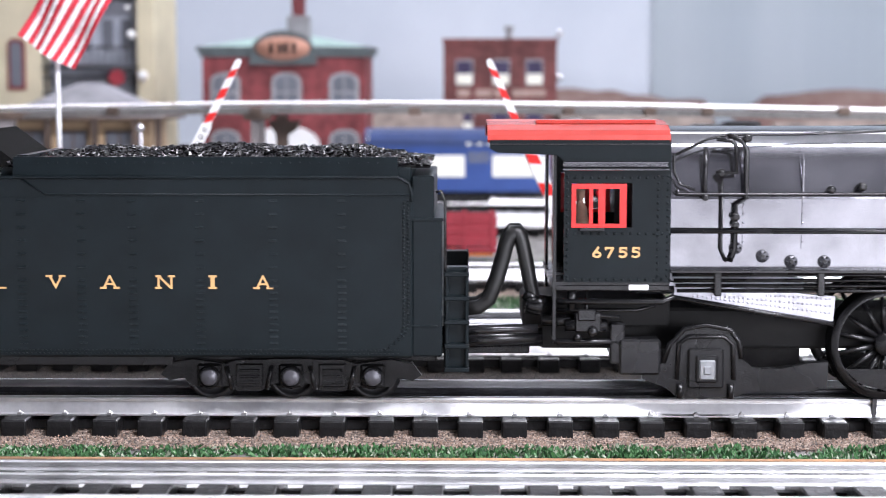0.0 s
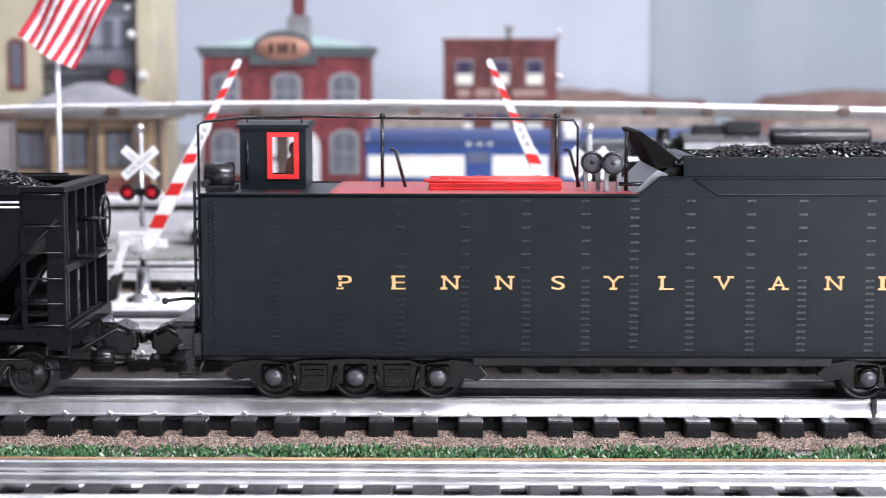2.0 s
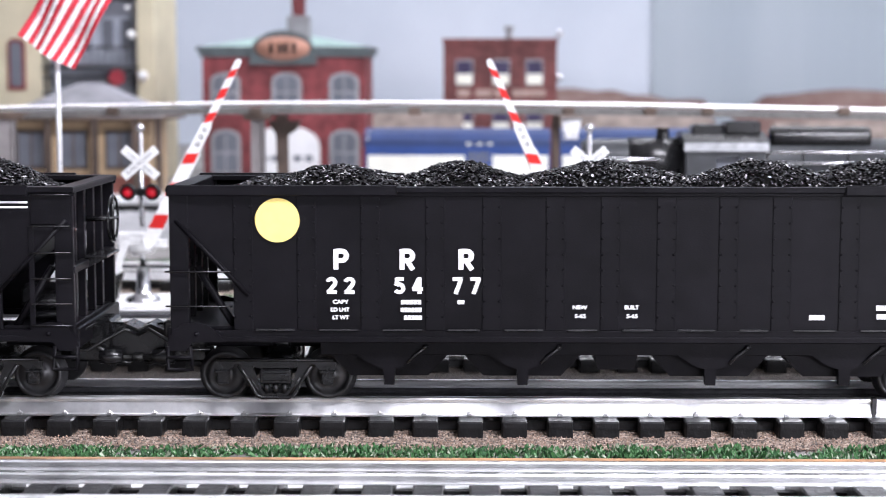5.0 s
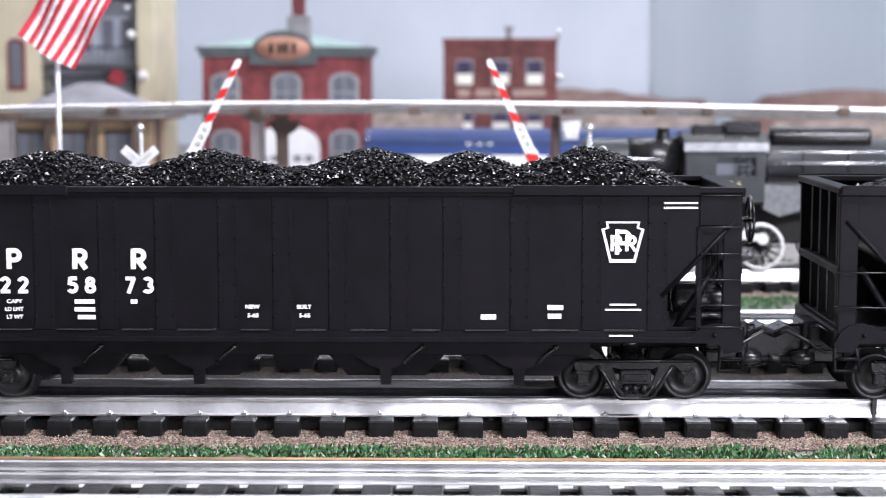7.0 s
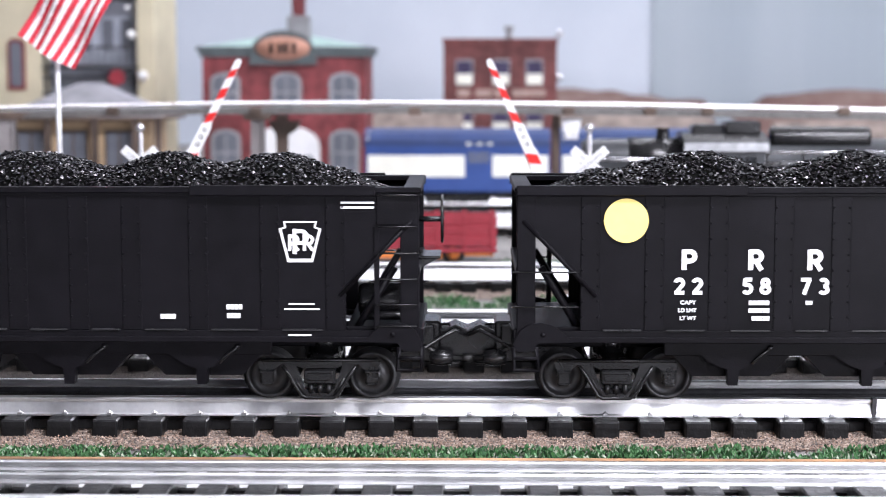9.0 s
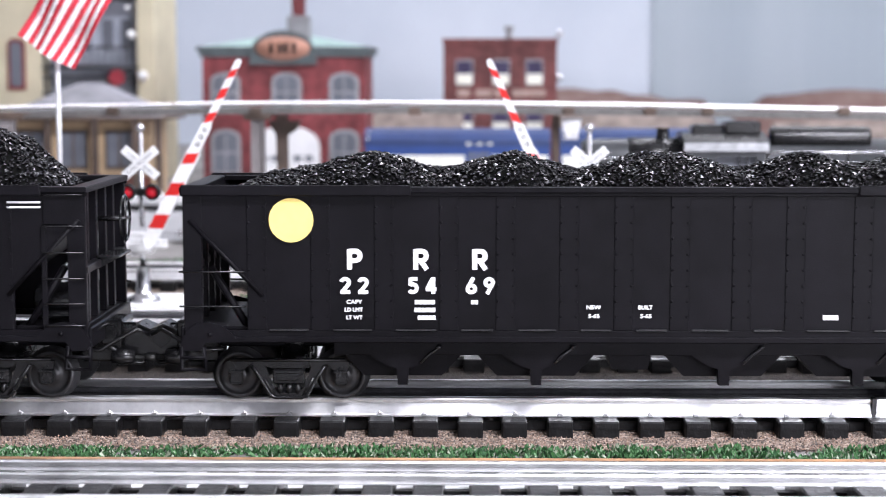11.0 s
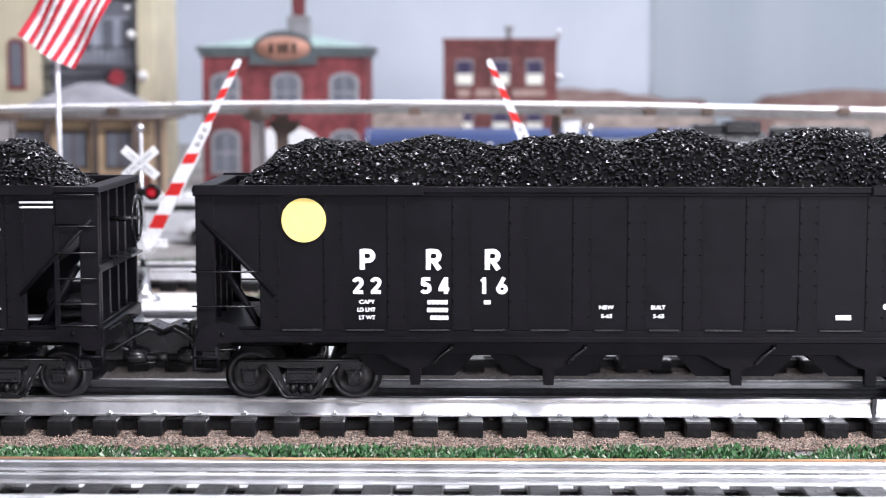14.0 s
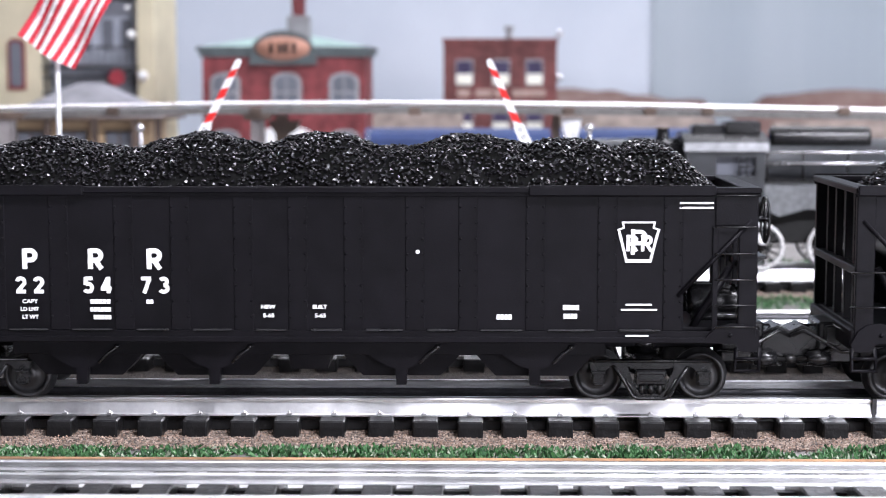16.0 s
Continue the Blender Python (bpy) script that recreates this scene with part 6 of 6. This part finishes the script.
def sedan():
    c = thing("sedan", -171, 628, GROUND, "rounded white vintage sedan parked by the street", "car", rz=0)
    WC = mat("car_white", (0.88, 0.89, 0.90), 0.25, 0, 0.03, 60, 0, 0, None, 0.5, 0.5)
    secs = [(-34, 6, 13, 9), (-31, 5, 17, 13), (-20, 4.5, 20, 15), (-12, 4.5, 22, 15), (-2, 4.5, 23, 15.5), (14, 4.5, 23, 15.5), (25, 4.5, 20, 14), (32, 5.5, 15, 11), (33.5, 7, 12, 9)]

    def loft(secs, up):
        vs, fs = [], []
        n = 12
        for x, z0, z1, hw in secs:
            for k in range(n):
                a = 2 * math.pi * k / n
                cx, cz = math.cos(a), math.sin(a)
                vs.append((x, hw * math.copysign(abs(cx) ** 0.6, cx), (z0 + z1) / 2 + (z1 - z0) / 2 * math.copysign(abs(cz) ** 0.6, cz)))
        for i in range(len(secs) - 1):
            for k in range(n):
                fs.append((i * n + k, i * n + (k + 1) % n, (i + 1) * n + (k + 1) % n, (i + 1) * n + k))
        fs += [tuple(range(n)), tuple(range((len(secs) - 1) * n, len(secs) * n))]
        return G().add(vs, fs, True)
    part("body", loft(secs, 0), WC, c)
    part("cabin", loft([(-14, 20, 22, 12), (-7, 20, 33, 12), (2, 20, 36, 12.5), (12, 20, 35, 12), (22, 20, 28, 10), (27, 18, 20, 8)], 1), WC, c)
    for s in (-1, 1):
        part("side_window", G().prism([(-8, 24), (-5, 32), (2, 33.4), (2, 24)], s * 12.9, s * 11).prism([(4, 24), (4, 33.4), (11, 32.4), (15, 24)], s * 12.9, s * 11), GLASS, c)
    part("bumper", G().tube([(33, -13, 8), (36, -9, 8), (36, 9, 8), (33, 13, 8)], 1.3, 8).tube([(-33, -13, 8), (-36, -9, 8), (-36, 9, 8), (-33, 13, 8)], 1.3, 8), STEEL, c, "chrome bumper")
    part("rear_plate", G().box(27, 31.5, -15.2, -13.4, 7, 14, 0.3), YELLOW, c, "small yellow plate")
    tyre = G().lathe([(3.6, -2), (6, -2.2), (6.6, 0), (6, 2.2), (3.6, 2), (3.6, -2)], (0, 0, 0), 22).mesh("tyre", RUBBER)
    hub = G().lathe([(0.1, -1.8), (3.6, -1.2), (3.6, 1.2), (0.1, 1.8)], (0, 0, 0), 18).mesh("rim", STEEL)
    for x in (-20, 20):
        for y in (-13.5, 13.5):
            w = part("wheel", tyre, RUBBER, c, "", (x, y, 6.6))
            part("rim", hub, STEEL, w, "chrome hubcap")


sedan()


# ---- buildings ----
def firehouse():
    b = thing("firehouse", -192.8, 1190, GROUND, "red brick firehouse with arched windows and white doors", "building")
    part("wall", G().box(-86, 87, 0, 120, 0, 148, 0.5), BRICKRED, b)
    for a, c in ((-86, -80), (81, 87)):
        part("pilaster", G().box(a, c, -1.5, -0.01, 0, 138), BRICKRED, b)
    part("band_course", G().box(-80, 81, -1.5, -0.01, 66, 70), BRICKRED, b)
    part("cornice", G().box(-92, 93, -6, 126, 146, 151, 0.6).box(-89, 90, -4, 123, 140, 146, 0.6), CORNICE, b, "grey-green cornice")
    roof = part("roof", G().add([(-88, 0, 151), (89, 0, 151), (89, 122, 151), (-88, 122, 151), (-30, 50, 162), (32, 50, 162), (32, 72, 162), (-30, 72, 162)], [(0, 1, 5, 4), (1, 2, 6, 5), (2, 3, 7, 6), (3, 0, 4, 7), (4, 5, 6, 7)]), COPPER, b, "pale green roof")
    part("pediment", G().prism([(-36, 132)] + [(34 * math.cos(math.pi * (1 - i / 12)), 144 + 24 * math.sin(math.pi * i / 12)) for i in range(13)] + [(36, 132)], -7, 0), CORNICE, b)
    sign = part("sign_oval", G().lathe([(0.1, -9.4), (1, -9.4), (1, -7)], (0, 0, 0), 32), mat("sign_terracotta", (0.40, 0.20, 0.14), 0.6), b, "terracotta oval sign board")
    sign.data.transform(Matrix.Translation((0, 0, 0.149)) @ Matrix.Diagonal((29, 1, 12.5, 1)))
    g = G()
    for x in (-12, -3, 4, 12):
        g.box(x - 2, x + 2, -10, -9.3, 143, 155)
    part("sign_bar", g, BLACK, sign)
    part("chimney", G().box(4, 22, 20, 40, 156, 182, 0.6).box(7, 20, 22, 38, 182, 220, 0.6), BRICKRED, roof)
    part("chimney_base", G().box(2, 26, 18, 42, 156, 184, 0.6), STONE, roof)
    for x in (-62, 3, 64):
        w = part("window", G().prism(arch(x, 84, 32, 40), -3, -1), STONE, b)
        part("pane", G().prism(arch(x, 87, 24, 34), -3.6, -2), GLASS, w)
        part("mullion", G().box(x - 0.8, x + 0.8, -4.2, -3, 87, 120).box(x - 12, x + 12, -4.2, -3, 102, 104), STONE, w)
    for x in (-62, 64):
        w = part("window", G().prism(arch(x, 16, 32, 48), -3, -1), STONE, b)
        part("pane", G().prism(arch(x, 19, 24, 42), -3.6, -2), GLASS, w)
        part("mullion", G().box(x - 0.8, x + 0.8, -4.2, -3, 19, 58).box(x - 12, x + 12, -4.2, -3, 38, 40), STONE, w)
    d = part("garage_door", G().prism(arch(2, 0, 72, 68), -3, -1), WHITE, b, "white arched double door")
    for x in (-22, -10, 14, 26):
        part("door_pane", G().box(x - 4, x + 4, -3.8, -2.6, 30, 36, 0.2), GLASS, d)
    part("door_gap", G().box(1.5, 2.5, -3.6, -2.6, 0, 60), STONE, d)


firehouse()


def brick_block():
    b = thing("brick_building", 43, 1500, GROUND, "dark brown brick building with shaded windows", "building")
    part("wall", G().box(-71, 70, 0, 120, 0, 162, 0.5), BRICKBROWN, b)
    part("parapet", G().box(-72.5, 71.5, -2, 122, 160, 166, 0.5), BRICKBROWN, b)
    part("roof_vent", G().cyl((11, 30, 160), (11, 30, 178), 4, 10).box(5, 17, 24, 36, 176, 182, 0.6), STONE, b)
    for z in (108, 48):
        for x in (-45, 0.5, 42):
            w = part("window", G().box(x - 11, x + 11, -1.5, 0.5, z, z + 32, 0.3), STONE, b)
            part("pane", G().box(x - 9.6, x + 9.6, -2.2, -1, z + 14, z + 30), mat("purple_pane", (0.06, 0.05, 0.10), 0.2), w)
            part("shade", G().box(x - 9.6, x + 9.6, -2.2, -1, z + 1.5, z + 14), IVORY, w, "ivory roller shade")
    g = G()
    for i, wd in enumerate((16, 20, 14, 22, 18)):
        x = -54 + i * 23
        g.box(x, x + wd, -1.2, 0.2, 94, 103)
    part("sign_bar", g, mat("faded_sign", (0.42, 0.30, 0.26), 0.7), b, "faded painted sign bars")
    for z in (172, 118):
        part("wall_lamp", G().ball((73, -4, z), 4, 10, 8).cyl((70, 0, z - 4), (73, -4, z - 2), 0.8, 6), STEEL, b)


brick_block()


def mill():
    b = thing("cream_building", -440, 1300, GROUND, "tall cream building with grey fire escape", "building")
    part("wall", G().box(-260, -38, 0, 140, 0, 300, 0.5).box(-38, 72, 40, 140, 0, 300).box(70, 90, 0, 140, 0, 300, 0.5).box(-260, -36, -2, 0, 150, 153), CREAM, b)
    w = part("window", G().prism(arch(-66, 104, 20, 58), -2.6, 0), mat("dark_red_trim", (0.2, 0.03, 0.03), 0.6), b, "narrow dark red arched window")
    part("pane", G().prism(arch(-66, 108, 13, 50), -3.4, -1), GLASS, w)
    rec = part("recess_wall", G().box(-38, 70, 36, 40, 0, 300), mat("pale_blue_board", (0.42, 0.45, 0.52), 0.7, 0, 0.1, 30), b, "pale blue-grey recessed wall")
    for x in (-20, 5, 30, 52):
        for z in (150, 205):
            part("pane", G().box(x - 6, x + 6, 33, 37, z, z + 34, 0.3), GLASS, rec)
    IRON = mat("dark_iron", (0.06, 0.062, 0.068), 0.5, 0.3, 0.15, 60)
    fe = part("fire_escape", G().box(-38, 72, 0, 36, 128, 131), IRON, b, "dark iron fire escape")
    for z in (98, 206):
        part("platform", G().box(-38, 66, 0, 34, z, z + 3), IRON, fe)
    for z in (151, 118, 226):
        part("hand_rail", G().box(-38, 66, 0, 1.6, z, z + 2.2), IRON, fe)
    for z0, z1 in ((131, 152), (101, 119), (209, 227)):
        for i in range(13):
            part("baluster", G().box(-36 + i * 7.6, -34 + i * 7.6, 0, 1.6, z0, z1), IRON, fe)
    part("stair", G().prism([(-10, 90), (-4, 90), (60, 128), (50, 128)], 4, 30), GREY, fe)
    part("round_sign", G().cyl((47, -4, 118), (47, -1, 118), 9, 24), TOYRED, b, "round red sign")
    for x, z, r in ((78, 120, 6), (66, 166, 5), (62, 196, 3)):
        part("globe_lamp", G().ball((x, -10, z), r, 14, 10), WHITE, b, "white globe lamp")


mill()


def station():
    b = thing("station", -372, 1000, GROUND, "small tan station with brown porch and grey hip roof", "building")
    part("wall", G().box(-80, 72, 0, 90, 0, 84, 0.4), TAN, b)
    part("dado", G().box(-81, 73, -1.4, 0, 0, 26, 0.3), mat("brick_dado", (0.25, 0.09, 0.07), 0.8), b)
    part("roof", G().add([(-70, -10, 82), (82, -10, 82), (82, 100, 82), (-70, 100, 82), (-2, 40, 114), (20, 40, 114)], [(0, 1, 5, 4), (1, 2, 5), (2, 3, 4, 5), (3, 0, 4), (0, 3, 2, 1)]), SLATE, b, "pale grey hip roof")
    part("eaves_board", G().box(-97, 89, -23, 111, 79, 82.5, 0.4), BROWN, b)
    for x in (-92, -58, -20, 24, 62, 84):
        part("porch_post", G().box(x - 3, x + 3, -20, -14, 0, 80, 0.4), BROWN, b)
    for x in (-40, 0, 44):
        w = part("window", G().box(x - 14, x + 14, -1.6, 0.4, 32, 70, 0.3), BROWN, b)
        for e in (-6.5, 6.5):
            part("pane", G().box(x + e - 5.4, x + e + 5.4, -2.4, -1, 35, 67), GLASS, w)
    d = part("door", G().box(-76, -60, -1.6, 0.4, 0, 70, 0.3), BROWN, b)
    part("pane", G().box(-73, -63, -2.4, -1, 38, 66), GLASS, d)


station()


def shed(x, y, w, h, label):
    b = thing("shed", x, y, GROUND, label, "building", "low sheds behind the tracks")
    part("wall", G().box(-w / 2, w / 2, 0, 60, 0, h * 0.7, 0.4), BROWN, b)
    part("roof", G().prism([(-6, h * 0.68), (30, h), (66, h * 0.68)], -w / 2 - 4, w / 2 + 4, "x"), mat("tan_roof", (0.18, 0.145, 0.125), 0.8, 0, 0.2, 60), b, "weathered tan roof")
    for i in range(int(w / 30)):
        xx = -w / 2 + 15 + i * 30
        wd = part("window", G().box(xx - 6, xx + 6, -1.5, 0.4, h * 0.2, h * 0.5, 0.3), STONE, b)
        part("pane", G().box(xx - 4.6, xx + 4.6, -2.2, -1, h * 0.22, h * 0.48), GLASS, wd)


shed(-62, 1330, 110, 84, "low brown shed between the brick buildings")
shed(190, 1290, 170, 76, "long low brown shed behind the parked carriages")
shed(420, 1250, 150, 70, "long low brown shed beyond the parked carriages")


def hills(x0, x1, seed, top, label):
    rnd = random.Random(seed)
    g = G()
    n, m = 60, 6
    vs = []
    for i in range(n + 1):
        x = x0 + (x1 - x0) * i / n
        edge = min(1, i / 6, (n - i) / 6)
        for j in range(m + 1):
            t = j / m
            h = (top * (0.72 + 0.30 * noise.noise((x * 0.004, seed, 0.0))) * math.sin(t * math.pi / 2) + 3 * noise.noise((x * 0.03, t * 3, seed))) * edge
            vs.append((x, 2150 + 120 * t, GROUND + max(0, h)))
    fs = [(i * (m + 1) + j, (i + 1) * (m + 1) + j, (i + 1) * (m + 1) + j + 1, i * (m + 1) + j + 1) for i in range(n) for j in range(m)]
    g.add(vs, fs, True)
    tagged(part("backdrop", g, mat("russet_hill", (0.14, 0.075, 0.065), 0.9, 0, 0.3, 30, 0, 0, (0.23, 0.165, 0.145))), label, "hills", kind="structure")


hills(120, 440, 3, 128, "low russet hills before the painted sky")
hills(400, 1500, 8, 119, "long russet hills before the painted sky")
hills(-260, -20, 5, 110, "low brown hills before the painted sky")
hills(-1500, -640, 6, 100, "low brown hills before the painted sky")


# ---- movement ----
def motions():
    # millimetres by which the train runs ahead of, or behind, its even pace
    drift = {0.5: -0.4, 1.0: -0.4, 2.5: -0.2, 3.0: -0.2, 3.5: -0.2, 5.0: -0.2, 6.0: -0.5, 6.5: -0.7, 7.0: -0.9, 7.5: -0.5, 8.0: 0.0, 8.5: 0.5, 9.0: 0.9, 9.5: 0.8, 10.0: 0.3, 10.5: -0.3, 11.0: -1.3, 11.5: -2.0,
             12.0: -1.1, 12.5: 0.1, 13.0: 0.3, 13.5: 0.2, 14.0: 0.2, 14.5: 0.6, 15.0: 0.8, 15.5: 0.9, 16.0: -3.6}
    steps = [i * 0.5 for i in range(33)]
    for ob, x in CARS:
        y, z = ob.location.y, ob.location.z
        walk(ob, [(t, Matrix.Translation(((x + drift.get(t, 0)) * 0.001 + V * t, y, z))) for t in steps])
    for ob, at, r in WHEELS:
        turn = V / (r * 0.001)
        rows = []
        for i in range(161):
            t = i * 0.1
            rows.append((t, Matrix.Translation([c * 0.001 for c in at]) @ Matrix.Rotation(turn * t, 4, "Y")))
        walk(ob, rows)


motions()
